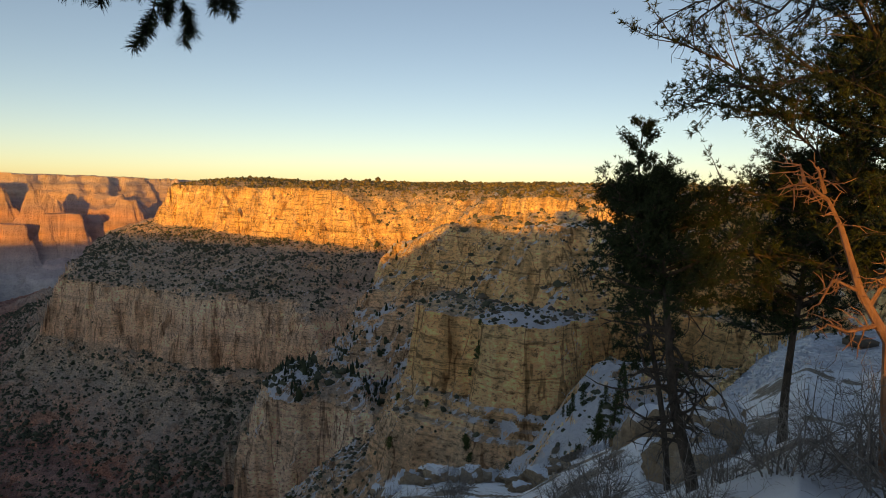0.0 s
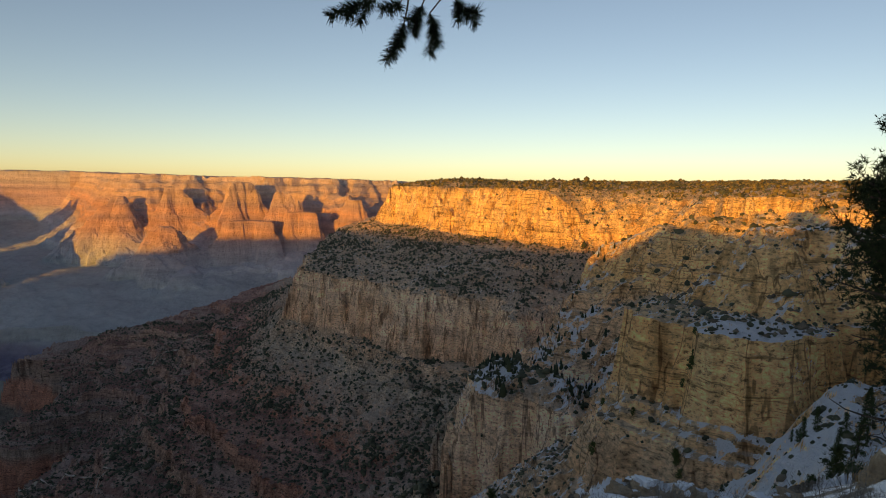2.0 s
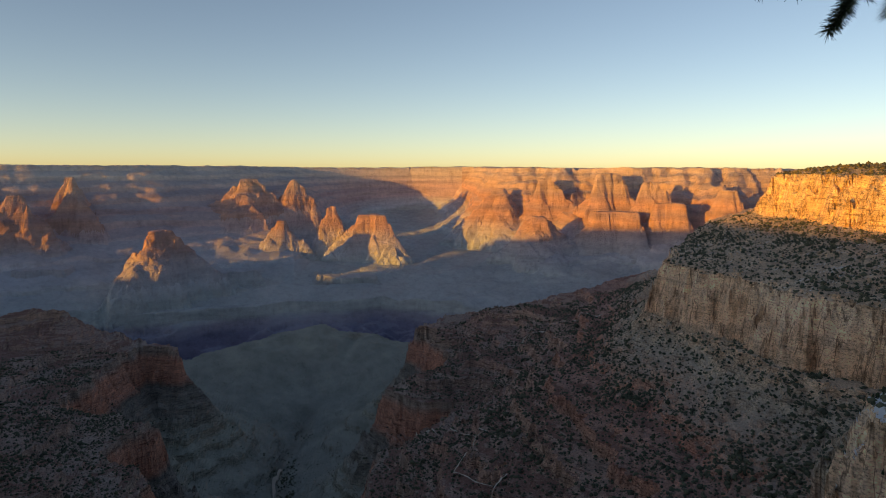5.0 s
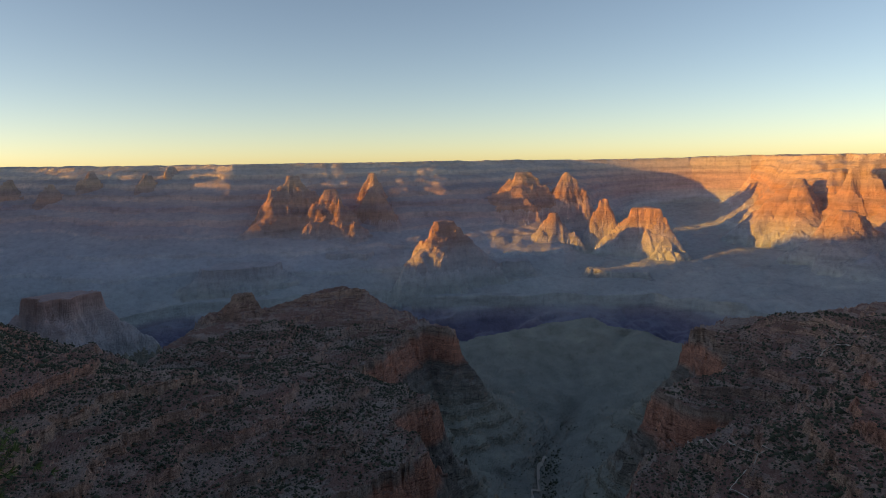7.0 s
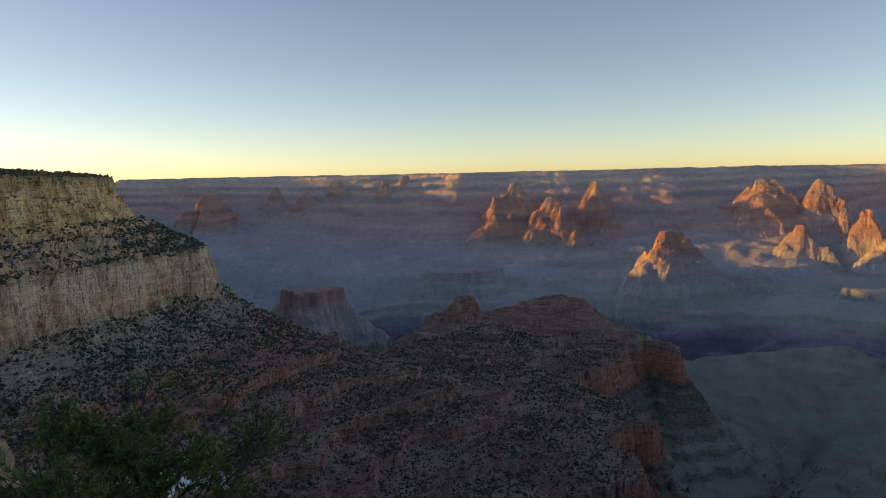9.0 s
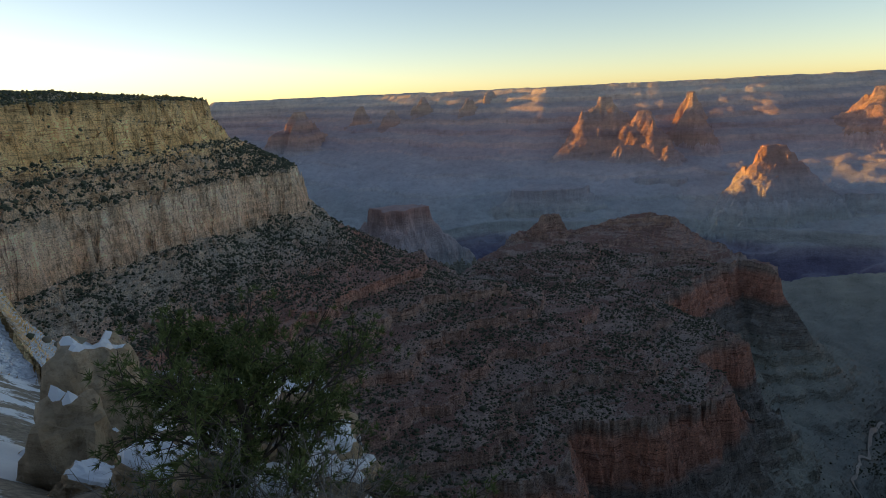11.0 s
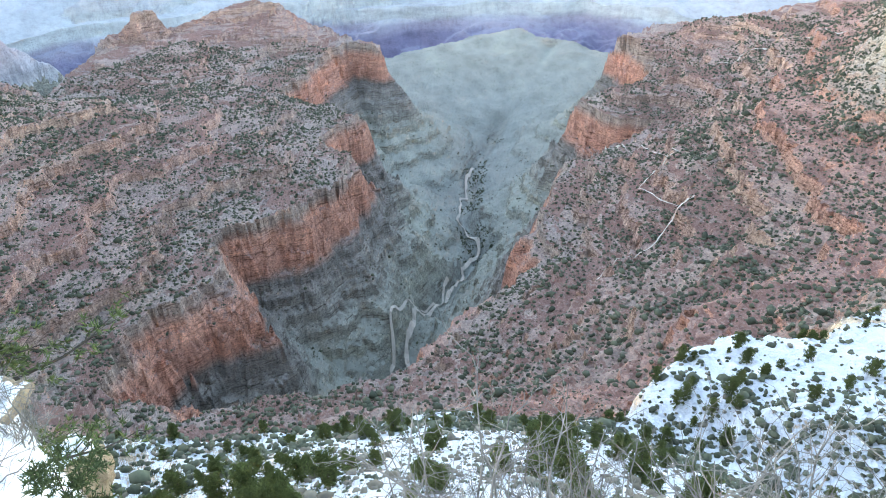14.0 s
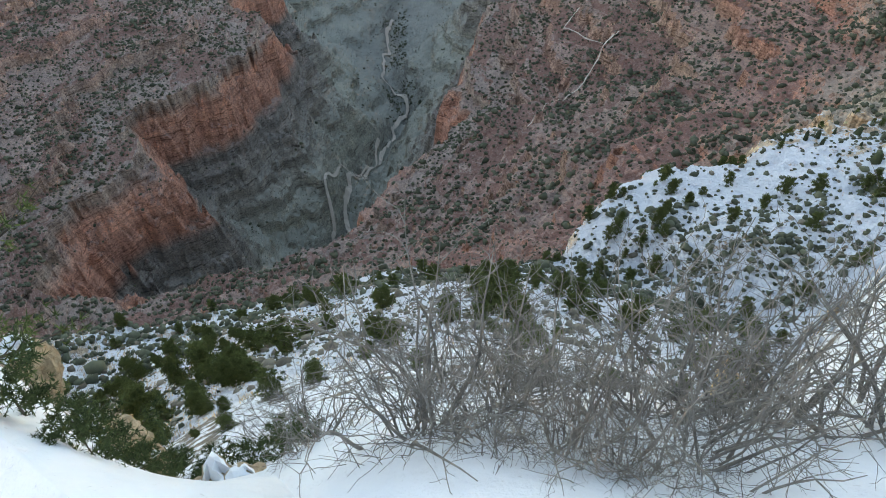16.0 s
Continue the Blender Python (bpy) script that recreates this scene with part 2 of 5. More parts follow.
# top edge of the rim cliff, round both headlands and past the viewer's feet
# its first points add an unseen plateau that shades the far canyon
RIM = plan((-172, 30000), (-150, 30000), (-133, 30000), (-133, 7400), (-122.6, 5200), (-121.4, 2250), (-118.3, 1950), (-118.6, 1790), (-123, 1560), (-128, 1450), (-135, 1330), (-146, 1050), (-158, 640), (-150, 300),
           (-140, 110), (-133, 40), (-124, 19), (-110, 8.5), (-101, 3.6), (-90, 2.8), (-60, 2.6), (-35, 2.9), (-22, 4.5), (-14, 12), (-7, 27), (4, 31.5), (12, 33), (20, 36), (30, 42), (40, 52), (43, 100), (34, 260), (27, 470),
           (21, 760), (15, 930), (10, 975), (7.6, 985), (5.6, 1010), (5, 1090), (2.4, 1190), (-2.7, 1250), (-6, 1235), (-9, 1265), (-14.5, 1440), (-19.5, 1680), (-22.3, 1830), (-21.5, 2500), (-15, 4000),
           (5, 30000), (60, 30000), (120, 30000), (180, 30000))
# edge of the pale cliff, 168 m lower
CREAM_EDGE = plan((-174, 31000), (-154, 31000), (-132, 31000), (-132, 7900), (-122, 5500), (-119.6, 2900), (-116, 2450), (-111.4, 1850), (-112.1, 1650), (-114, 1650), (-118.4, 1500), (-122.5, 1380), (-126.4, 1300), (-130, 1250),
                  # first points follow the plateau added for shade
                  (-140, 1000), (-148, 600), (-138, 330), (-122, 220), (-103.3, 192), (-92.9, 174), (-73.3, 163), (-66.6, 165), (-55.4, 163), (-46.4, 171),
                  (-45.5, 188), (-40.3, 216), (-31.1, 252), (-26, 287), (-20.9, 323), (-11, 335), (-2, 350), (8, 400), (15, 520), (14, 680),
                  (8.7, 795), (5.2, 800), (1.2, 822), (-1.1, 880), (0, 990), (-1, 1090), (-6, 1060), (-10.8, 915), (-13, 950), (-16.3, 985),
                  (-19.8, 1010), (-23.3, 1120), (-27.1, 1200), (-30.1, 1290), (-29.7, 1480), (-27, 2500), (-20, 4000), (0, 31000), (60, 31000), (120, 31000), (180, 31000))
# the near buttress: edge of its smooth cliff, and the layered dome that stands back on it
BUTTRESS = plan((-1.7, 335), (-0.6, 318), (2.2, 312), (5.4, 296), (8.2, 290), (10.6, 298), (12.6, 318), (14.4, 350), (20, 360), (34, 300), (36, 420), (14, 440), (3, 400), (-1.0, 362))
DOME = plan((2.4, 372), (4.2, 352), (6.4, 338), (9.4, 332), (12.2, 338), (14.0, 356), (20, 366), (36, 330), (38, 430), (12, 436), (5, 400))
# a layered ridge behind it that comes down from the rim: its crest
MID_CREST = [(16, 690, -4), (11, 700, -12), (7, 705, -17), (3.4, 715, -26), (-0.5, 730, -43), (-3.6, 745, -62), (-5.4, 765, -104), (-6.4, 775, -150)]
# wooded snowy ravine that breaks the pale cliff
RAVINE = plan((-9.5, 560), (-7, 680), (-5.2, 850), (-4.0, 1000), (-3.0, 1190))
FIN = plan((-15.2, 560), (-14.2, 520), (-10.6, 515), (-8.0, 500), (-5.6, 470), (-4.5, 500), (-6.5, 560), (-9, 600), (-13, 620))
# edge of the red cliff (560 m down)
RED_EDGE = plan((-140, 3500), (-125, 3100), (-110, 2900), (-104, 2420), (-98.5, 2000), (-95.5, 2250), (-92, 2620), (-84, 2680), (-76, 2420), (-71.3, 2110), (-74.7, 2200), (-80.2, 1760),
                (-73.8, 1507), (-77.3, 1399), (-74.2, 1287), (-77, 1107), (-83.1, 1045), (-88.2, 1000), (-87.6, 873), (-93.5, 831), (-98.1, 809), (-102.4, 730),
                (-96, 620), (-80, 600), (-70, 640), (-62, 760), (-57.2, 890), (-59, 925), (-57.6, 985), (-55.1, 1246), (-50, 1380), (-46.8, 1515),
                (-52.1, 1500), (-54.2, 1640), (-49.0, 1800), (-48.6, 1990), (-51.6, 2200), (-49, 2450), (-42, 2700), (-32, 3000), (-20, 3700), (0, 6000), (60, 7000), (150, 7000), (-150, 7000))
# the inner gorge and the far rim
GORGE = plan((-135, 4000), (-112, 3600), (-101, 3700), (-96, 3500), (-90, 3650), (-84, 3700), (-78, 3700), (-71, 3280), (-66, 3500), (-60, 3600), (-56, 3500), (-52, 3450), (-44, 3500), (-36, 3600),
             (-36, 4400), (-46, 4300), (-54, 4600), (-56, 4600), (-58.5, 4600), (-66, 4600), (-72, 4600), (-79, 4700), (-86, 4500), (-95, 4600), (-103, 4300), (-115, 4500), (-135, 4800))
FAR_RIM = plan((-119, 30000), (-117.6, 15800), (-110, 14500), (-105, 11800), (-100, 9800), (-95, 8800), (-90, 8000), (-82.8, 7950), (-75.5, 8300), (-70, 9300), (-66, 10400), (-62, 12400), (-58, 14200), (-55, 15600),
               (-52, 16900), (-46.6, 15800), (-45.4, 13000), (-44.2, 9600), (-41, 8600), (-35, 8400), (-28, 9000), (-18, 12000), (20, 12000), (20, 30000), (-85, 30000))


def value_noise(x, y, seed):
    xi, yi = np.floor(x).astype(np.int64), np.floor(y).astype(np.int64)
    fx, fy = x - xi, y - yi
    fx, fy = fx * fx * (3 - 2 * fx), fy * fy * (3 - 2 * fy)

    def h(i, j):
        k = (i * 374761393 + j * 668265263 + seed * 974711) & 0x7FFFFFFF
        k = ((k ^ (k >> 13)) * 1274126177) & 0x7FFFFFFF
        return ((k ^ (k >> 16)) & 0xFFFF) / 32767.5 - 1

    a, b, c, d = h(xi, yi), h(xi + 1, yi), h(xi, yi + 1), h(xi + 1, yi + 1)
    return (a * (1 - fx) + b * fx) * (1 - fy) + (c * (1 - fx) + d * fx) * fy


def fbm(x, y, size, octaves, seed, gain=0.5):
    total, amp = 0, 1.0
    for k in range(octaves):
        total = total + amp * value_noise(x / size + 17.3 * k, y / size - 9.1 * k, seed + k)
        size, amp = size / 2.03, amp * gain
    return total


def inside_by(x, y, poly):
    """Signed distance to a closed outline: positive inside."""
    best, odd = np.full(x.shape, 1e18), np.zeros(x.shape, bool)
    for (ax, ay), (bx, by) in zip(poly, np.roll(poly, -1, 0)):
        ex, ey = bx - ax, by - ay
        px, py = x - ax, y - ay
        t = np.clip((px * ex + py * ey) / (ex * ex + ey * ey), 0, 1)
        best = np.minimum(best, (px - t * ex) ** 2 + (py - t * ey) ** 2)
        if ey != 0:
            odd ^= ((ay > y) != (by > y)) & (px < ex * py / ey)
    return np.where(odd, 1, -1) * np.sqrt(best)


def near_line(x, y, line):
    best = np.full(x.shape, 1e18)
    for (ax, ay), (bx, by) in zip(line[:-1], line[1:]):
        ex, ey = bx - ax, by - ay
        t = np.clip(((x - ax) * ex + (y - ay) * ey) / (ex * ex + ey * ey), 0, 1)
        best = np.minimum(best, (x - ax - t * ex) ** 2 + (y - ay - t * ey) ** 2)
    return np.sqrt(best)


def crest_line(x, y, line):
    """Distance to a crest, and the level of the crest at its nearest place."""
    best, level = np.full(x.shape, 1e18), np.zeros(x.shape)
    pts = [(d * math.sin(radians(a)), d * math.cos(radians(a)), z) for a, d, z in line]
    for (ax, ay, az), (bx, by, bz) in zip(pts[:-1], pts[1:]):
        ex, ey = bx - ax, by - ay
        t = np.clip(((x - ax) * ex + (y - ay) * ey) / (ex * ex + ey * ey), 0, 1)
        d = (x - ax - t * ex) ** 2 + (y - ay - t * ey) ** 2
        level = np.where(d < best, az + (bz - az) * t, level)
        best = np.minimum(best, d)
    return np.sqrt(best), level


def steps(u, n, riser, phase=0.0, tread=0.4):
    """0..1 to 0..1 as n benches, each a slope and then a short riser."""
    k = np.floor(u * n + phase)
    f = u * n + phase - k
    return (k - phase + tread * np.minimum(f / (1 - riser), 1) + (1 - tread) * np.clip((f - 1 + riser) / riser, 0, 1)) / n


def compress(r):
    """Metres out to 2.3 km are true; farther land is drawn in towards the viewer, on the same lines of sight."""
    return np.where(r < 2300, r, 2300 + 2550 * (1 - np.exp(-np.clip(r - 2300, 0, None) / 5200)))


# ridges and temples: bearing, metres, top angle, foot angle, half width in degrees, depth to width, steepness of the top
BUTTES = [
    ("pyramid", -72.5, 5000, -4.72, -7.6, 2.7, 0.8, 0.26), ("temple", -85.4, 6500, -0.6, -4.8, 3.4, 0.7, 0.13), ("shoulder", -82.3, 6300, -1.8, -4.7, 2.2, 0.8, 0.2),
    ("small temple", -78.4, 6700, -1.6, -3.6, 1.5, 0.8, 0.3), ("small temple", -78.6, 7000, -0.5, -2.0, 0.9, 0.8, 0.3), ("temple", -65.6, 7500, -0.62, -2.9, 2.6, 0.6, 0.17), ("small temple", -61.9, 7700, -0.65, -2.2, 1.1, 0.7, 0.2),
    ("red butte", -63.0, 6500, -4.1, -6.2, 1.6, 0.9, 0.28), ("knob", -58.8, 6800, -2.95, -4.8, 0.9, 1.0, 0.3), ("flat butte", -55.3, 6500, -3.65, -5.8, 2.3, 0.7, 0.46),
    ("temple", -44.2, 7800, -1.35, -4.4, 2.6, 0.7, 0.2), ("cape", -40.7, 6200, -3.75, -6.4, 2.7, 0.8, 0.24), ("broad temple", -35.2, 7400, 0.0, -4.9, 4.2, 0.5, 0.26), ("temple", -40.2, 7800, -0.5, -4.2, 2.6, 0.6, 0.2),
    ("spire temple", -31.4, 7000, -0.72, -5.0, 3.0, 0.7, 0.12), ("long butte", -34.2, 6500, -3.2, -6.4, 3.4, 0.5, 0.45), ("long butte", -29.5, 6700, -2.4, -6.4, 3.2, 0.5, 0.4), ("temple", -25.5, 7200, -1.3, -5.0, 2.4, 0.6, 0.2),
    ("ridge", -94.9, 8600, 0.25, -3.6, 1.6, 1.4, 0.2), ("ridge", -96.8, 8300, -0.2, -4.0, 1.7, 1.4, 0.14), ("ridge", -100.6, 9000, 0.05, -3.4, 1.9, 1.4, 0.14), ("ridge", -103.4, 9000, -0.9, -3.6, 1.5, 1.4, 0.12),
    ("ridge", -105.9, 9800, -0.5, -3.4, 1.7, 1.2, 0.12), ("peak", -111.2, 9500, -0.7, -4.0, 3.0, 0.9, 0.1), ("mesa", -103.3, 3200, -9.25, -12.6, 4.2, 0.8, 0.48),
    ("shelf", -69.5, 5300, -8.2, -9.4, 5.0, 0.5, 0.75), ("shelf", -90.0, 5000, -8.0, -9.4, 4.4, 0.5, 0.7), ("shelf", -57.5, 5300, -8.9, -10.0, 4.2, 0.4, 0.75), ("shelf", -80.5, 5600, -7.3, -8.6, 3.0, 0.5, 0.7),
]
SHIP = [(-95.6, 2180, -585), (-93.4, 2280, -545), (-91.8, 2330, -492), (-88.4, 2340, -502), (-87.0, 2335, -480), (-84.5, 2330, -448), (-81.8, 2325, -424), (-80.0, 2290, -436), (-78.8, 2200, -470), (-77.6, 2120, -520)]
KEEL = [(-103, 1930, -455), (-106, 1850, -440), (-109, 1760, -430), (-116, 1480, -420)]
SPUR = [(-31, 1500, -395), (-35, 1800, -405), (-40.5, 2050, -412), (-46, 2110, -440), (-48.6, 2120, -500)]
CREEK = plan((-74, 860), (-72.7, 922), (-70.5, 1030), (-68.8, 1128), (-66, 1240), (-64.3, 1330), (-62.8, 1420), (-64.3, 1640), (-63.4, 2045), (-60.8, 2422), (-58, 3000), (-57, 3400))


def land(x, y):
    """Level of the land at a place, and which butte it belongs to (-1: none)."""
    r = np.hypot(x, y)
    calm = np.clip((r - 60) / 300, 0.15, 1)
    wx = x + calm * (7 * fbm(x, y, 150, 2, 3) + 9 * fbm(x, y, 42, 3, 5) + 4 * fbm(x, y, 13, 2, 6))
    wy = y + calm * (7 * fbm(x, y, 150, 2, 11) + 9 * fbm(x, y, 42, 3, 13) + 4 * fbm(x, y, 13, 2, 14))
    c_main, c_fin = inside_by(wx, wy, CREAM_EDGE), inside_by(wx, wy, FIN)
    groove = calm * (14 * np.abs(fbm(x, y, 44, 3, 15)) + 7 * np.abs(fbm(x, y, 12, 2, 17)) - 5.5)
    c_main, c_fin = c_main - groove, c_fin - groove
    c = np.maximum(c_main, c_fin)
    red_plain = inside_by(wx + 16 * fbm(x, y, 90, 3, 21), wy + 16 * fbm(x, y, 90, 3, 23), RED_EDGE)
    red = red_plain - 1.1 * groove
    # above the pale cliff: bench, rim cliff, plateau
    az = np.degrees(np.arctan2(x, y))
    rough = fbm(x, y, 30, 4, 31)
    k = -inside_by(wx, wy, RIM) + groove * np.clip((r - 100) / 200, 0, 1)
    ahead = np.clip(np.cos(np.radians(az + 50)) * 2.2 + 0.75, 0, 1)
    tilt = 0.95 - 0.52 * np.clip((az + 35) / 32, 0, 1) - 0.11 * np.clip((az - 8) / 10, 0, 1) - 0.13 * np.clip((az - 20) / 10, 0, 1) - 0.62 * np.clip((-95 - az) / 18, 0, 1)
    top = -tilt * ahead * np.clip(np.minimum(r, 36) - 0.6, 0, None) * np.exp(-(r / 130) ** 2)
    # unseen rise behind the viewer, added to keep the viewpoint in shade
    behind = np.clip(-k - 20, 0, None)
    top = top + 16 * (1 - np.exp(-behind / 45)) + 0.018 * np.clip(behind - 150, 0, 900) + calm * np.clip(behind / 150, 0, 1) * 8 * fbm(x, y, 260, 3, 37)
    top = top + 0.5 * fbm(x, y, 6, 3, 39) * np.clip((az - 6) / 6, 0, 1) * np.clip((r - 8) / 6, 0, 1) * (az < 60)
    # unseen trench behind the viewer, added so a strip of sun reaches the snag
    top = top - 13 * np.exp(-((x - 4.05 - 0.1228 * y) / 1.0) ** 4) * np.clip((-y - 14) / 12, 0, 1) * np.exp(-(r / 260) ** 2)
    # unseen hill to the left rear, added to shade the right headland's foot
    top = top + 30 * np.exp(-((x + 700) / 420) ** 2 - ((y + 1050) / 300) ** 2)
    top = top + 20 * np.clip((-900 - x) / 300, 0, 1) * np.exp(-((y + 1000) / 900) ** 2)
    # unseen mounds behind the viewer, added to shade the middle ridge
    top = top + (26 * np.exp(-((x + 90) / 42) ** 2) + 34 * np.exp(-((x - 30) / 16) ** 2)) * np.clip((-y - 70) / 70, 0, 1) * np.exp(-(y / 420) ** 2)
    down = np.clip(k / 42, 0, 1)
    bench = np.clip((k - 42) / np.maximum(k - 42 + np.maximum(c, 0), 1), 0, 1)
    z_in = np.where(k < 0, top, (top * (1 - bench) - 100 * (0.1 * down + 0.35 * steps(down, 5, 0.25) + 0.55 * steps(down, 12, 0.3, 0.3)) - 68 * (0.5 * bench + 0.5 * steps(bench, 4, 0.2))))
    z_in = np.where(c_fin > c_main, -168 + 0.6 * np.clip(c_fin, 0, 20), z_in)
    z_in = z_in + calm * np.clip(c / 20, 0, 1) * np.clip(r / 60 - 0.2, 0, 1) * (2.6 * rough)
    # below it: pale cliff, shale slope, red ledges
    q = np.clip(-c, 0, None)
    fall = np.clip(q / 26, 0, 1)
    u = np.clip((q - 26) / np.maximum(q - 26 + np.maximum(red, 0), 1), 0, 1)
    u = np.clip(u + 0.03 * fbm(x, y, 110, 3, 41), 0, 1)
    ledge = np.where(u < 0.28, u, 0.28 + 0.72 * (0.72 * steps((u - 0.28) / 0.72, 6, 0.09, 0.0, 0.28) + 0.28 * steps((u - 0.28) / 0.72, 17, 0.2)))
    gully = 10 * np.abs(fbm(x, y, 130, 4, 43)) * np.clip(u * 6, 0, 1) * np.clip((1 - u) * 5, 0, 1)
    z_mid = -168 - 94 * (0.55 * fall + 0.3 * steps(fall, 2, 0.45) + 0.15 * steps(fall, 7, 0.35)) - 298 * ledge ** 0.85 - gully + 2.5 * rough * np.clip(u * 10, 0, 1)
    # below the red edge: red cliff, grey slopes, the platform
    p = np.clip(-red, 0, None)
    soft = np.exp(-((x + 680) ** 2 + (y - 200) ** 2) / 190 ** 2)
    wall = np.clip(p / (30 + 150 * soft), 0, 1)
    foot = 1 - np.exp(-np.clip(np.minimum(p, 0.35 * p - 0.65 * red_plain) - 24 + 8 * fbm(x, y, 90, 3, 49), 0, None) / 135)
    creek = near_line(x, y, CREEK)
    z_low = -560 - 66 * (0.35 * wall + 0.4 * steps(wall, 3, 0.5) + 0.25 * steps(wall, 9, 0.4)) - 289 * (0.42 * foot + 0.58 * steps(foot, 9, 0.2, 0.0, 0.25)) + (18 * fbm(x, y, 520, 3, 47) + 26 * fbm(x, y, 900, 2, 48) * np.clip((r - 1700) / 600, 0, 1)) * foot
    bed_w = np.exp(-(creek / 40) ** 2)
    z_low = z_low * (1 - bed_w) + bed_w * (-640 - 289 * foot)
    z_low = z_low - (1 - bed_w) * foot * (4 + 9 * np.clip((r - 1700) / 800, 0, 1)) * np.abs(fbm(x, y, 210, 4, 53, 0.45)) + 48 * np.exp(-((x + 2850) ** 2 + (y - 1660) ** 2) / 520 ** 2) - (16 * np.exp(-(creek / 22) ** 2) + 30 * np.exp(-(creek / 130) ** 2)) * np.clip((2750 - r) / 600, 0, 1)
    g = inside_by(x + 130 * fbm(x, y, 700, 4, 61), y + 130 * fbm(x, y, 700, 4, 63), GORGE)
    deep = np.clip(g / 700, 0, 1)
    z_low = z_low - 60 * np.clip(g / 40, 0, 1) - 260 * deep * (0.45 + 1.1 * np.abs(fbm(x, y, 420, 4, 67)))
    # the snow slope falls away from the feet to the brink of the pale cliff
    down_el = np.interp(np.log(np.clip(r, 3, 165)), np.log((3, 18, 60, 165)), (57.5, 55.0, 50.5, 45.7))
    slope_z = EYE - r * np.tan(np.radians(down_el)) + r * (0.007 * fbm(x, y, 14, 3, 33) + 0.003 * fbm(x, y, 3.5, 2, 35))
    own = np.clip((az + 110) / 9, 0, 1) * np.clip((-16 - az) / 9, 0, 1) * np.clip((r - 1.8) / 1.5, 0, 1) * np.clip((172 - r) / 40, 0, 1)
    z_in = z_in + own * (slope_z - z_in)
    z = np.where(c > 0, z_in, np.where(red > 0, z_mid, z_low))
    cut = np.exp(-(near_line(wx, wy, RAVINE) / 84) ** 2) * (c_fin < -14)
    z = z + cut * (np.interp(r, (560, 850, 1000, 1190), (-315, -250, -200, -130)) + 9 * fbm(x, y, 45, 4, 45) - z)
    # the ridge behind the buttress, and the buttress itself
    d, crest = crest_line(wx, wy, MID_CREST)
    d = np.clip((d + 0.8 * groove - 6) / 150, 0, 1)
    h = crest - 150 * (0.25 * d + 0.3 * steps(d, 5, 0.25) + 0.45 * steps(d, 14, 0.3)) + 2.0 * rough
    z = np.where((h > z) & (d < 1), h, z)
    crag = 5 * np.abs(fbm(x, y, 26, 3, 55)) + 2.4 * np.abs(fbm(x, y, 7, 2, 57)) - 2.2
    ex, ey = x + 5 * fbm(x, y, 34, 3, 58), y + 5 * fbm(x, y, 34, 3, 59)
    edge = inside_by(ex, ey, BUTTRESS) - crag
    dome = np.clip((inside_by(ex, ey, DOME) - crag + 4) / 26, 0, 1)
    out = np.clip(-edge, 0, None)
    h = -58 + 0.16 * np.clip(edge, 0, 16) + 40 * (0.3 * dome + 0.3 * steps(dome, 3, 0.4) + 0.4 * steps(dome, 9, 0.35))
    h = h - 37 * np.clip(out / 7, 0, 1) ** 0.8 - 14 * steps(np.clip((out - 7) / 13, 0, 1), 3, 0.25) - 25 * steps(np.clip((out - 20) / 9, 0, 1), 4, 0.5) - 0.9 * np.clip(out - 29, 0, None)
    h = h + 0.8 * fbm(x, y, 9, 3, 56)
    z = np.where((h > z) & (out < 150), h, z)
    ramp_el = np.interp(np.log(np.clip(r, 40, 300)), np.log((40, 120, 300)), (-29.5, -22.5, -14.0)) - 10 * np.clip((15 - az) / 10, 0, 1)
    h = EYE + r * np.tan(np.radians(ramp_el)) + (5.0 * fbm(x, y, 34, 4, 65) + 7.0 * steps(0.5 + 0.5 * fbm(x, y, 30, 3, 66), 4, 0.15)) * np.clip(r / 110, 0.5, 1.2)
    z = np.where((h > z) & (az > 1) & (az < 60) & (r > 44) & (r < 300), h, z)
    z = z - 75 * np.exp(-(((x + 1745) / 210) ** 2 + ((y + 165) / 170) ** 2))
    # the far side rises in benches to the far rim
    drawn = compress(r) / np.maximum(r, 1)
    gx, gy = x * drawn, y * drawn
    f = inside_by(x, y, FAR_RIM) + 900 * np.clip((az + 46) / 5, 0.16, 1) * np.clip((15000 - r) / 5000, 0.08, 1) * fbm(gx, gy, 300, 4, 71, 0.45)
    rise = np.clip(1 + f / np.interp(az, (-62, -56, -46, -42), (3400, 1000, 900, 2700)), 0, 1)
    # the rim's unseen left end is lowered to let sun reach the far buttes
    far_top = 0.0062 * r + 0.0022 * r * fbm(x, y, 6000, 2, 77) - 0.035 * r * np.clip((-119.5 - az) / 2, 0, 1)
    slope, wall_up = np.clip(rise / 0.5, 0, 1), np.clip((rise - 0.5) / 0.5, 0, 1)
    spurs = (0.5 - np.abs(fbm(gx, gy, 260, 4, 79, 0.5))) * np.clip(slope * 3, 0, 1) * np.clip((1 - wall_up) * 3, 0, 1)
    z_far = -800 + 260 * (0.5 * slope + 0.5 * steps(slope, 3, 0.06)) + (540 + far_top) * (0.15 * wall_up + 0.85 * steps(wall_up, 6, 0.16, 0.0, 0.42)) + 55 * np.clip((az + 50) / 6, 0.3, 1) * spurs + 26 * (np.abs(fbm(gx, gy, 240, 4, 87)) - 2.6) * (1 - wall_up) - 60 * np.clip(1 - (r - 4300) / 1500, 0, 1)
    z = np.where((r > 4250) & (g < 0), np.maximum(z, z_far + 14 * fbm(x, y, 300, 3, 75)), z)
    owner = np.full(x.shape, -1)
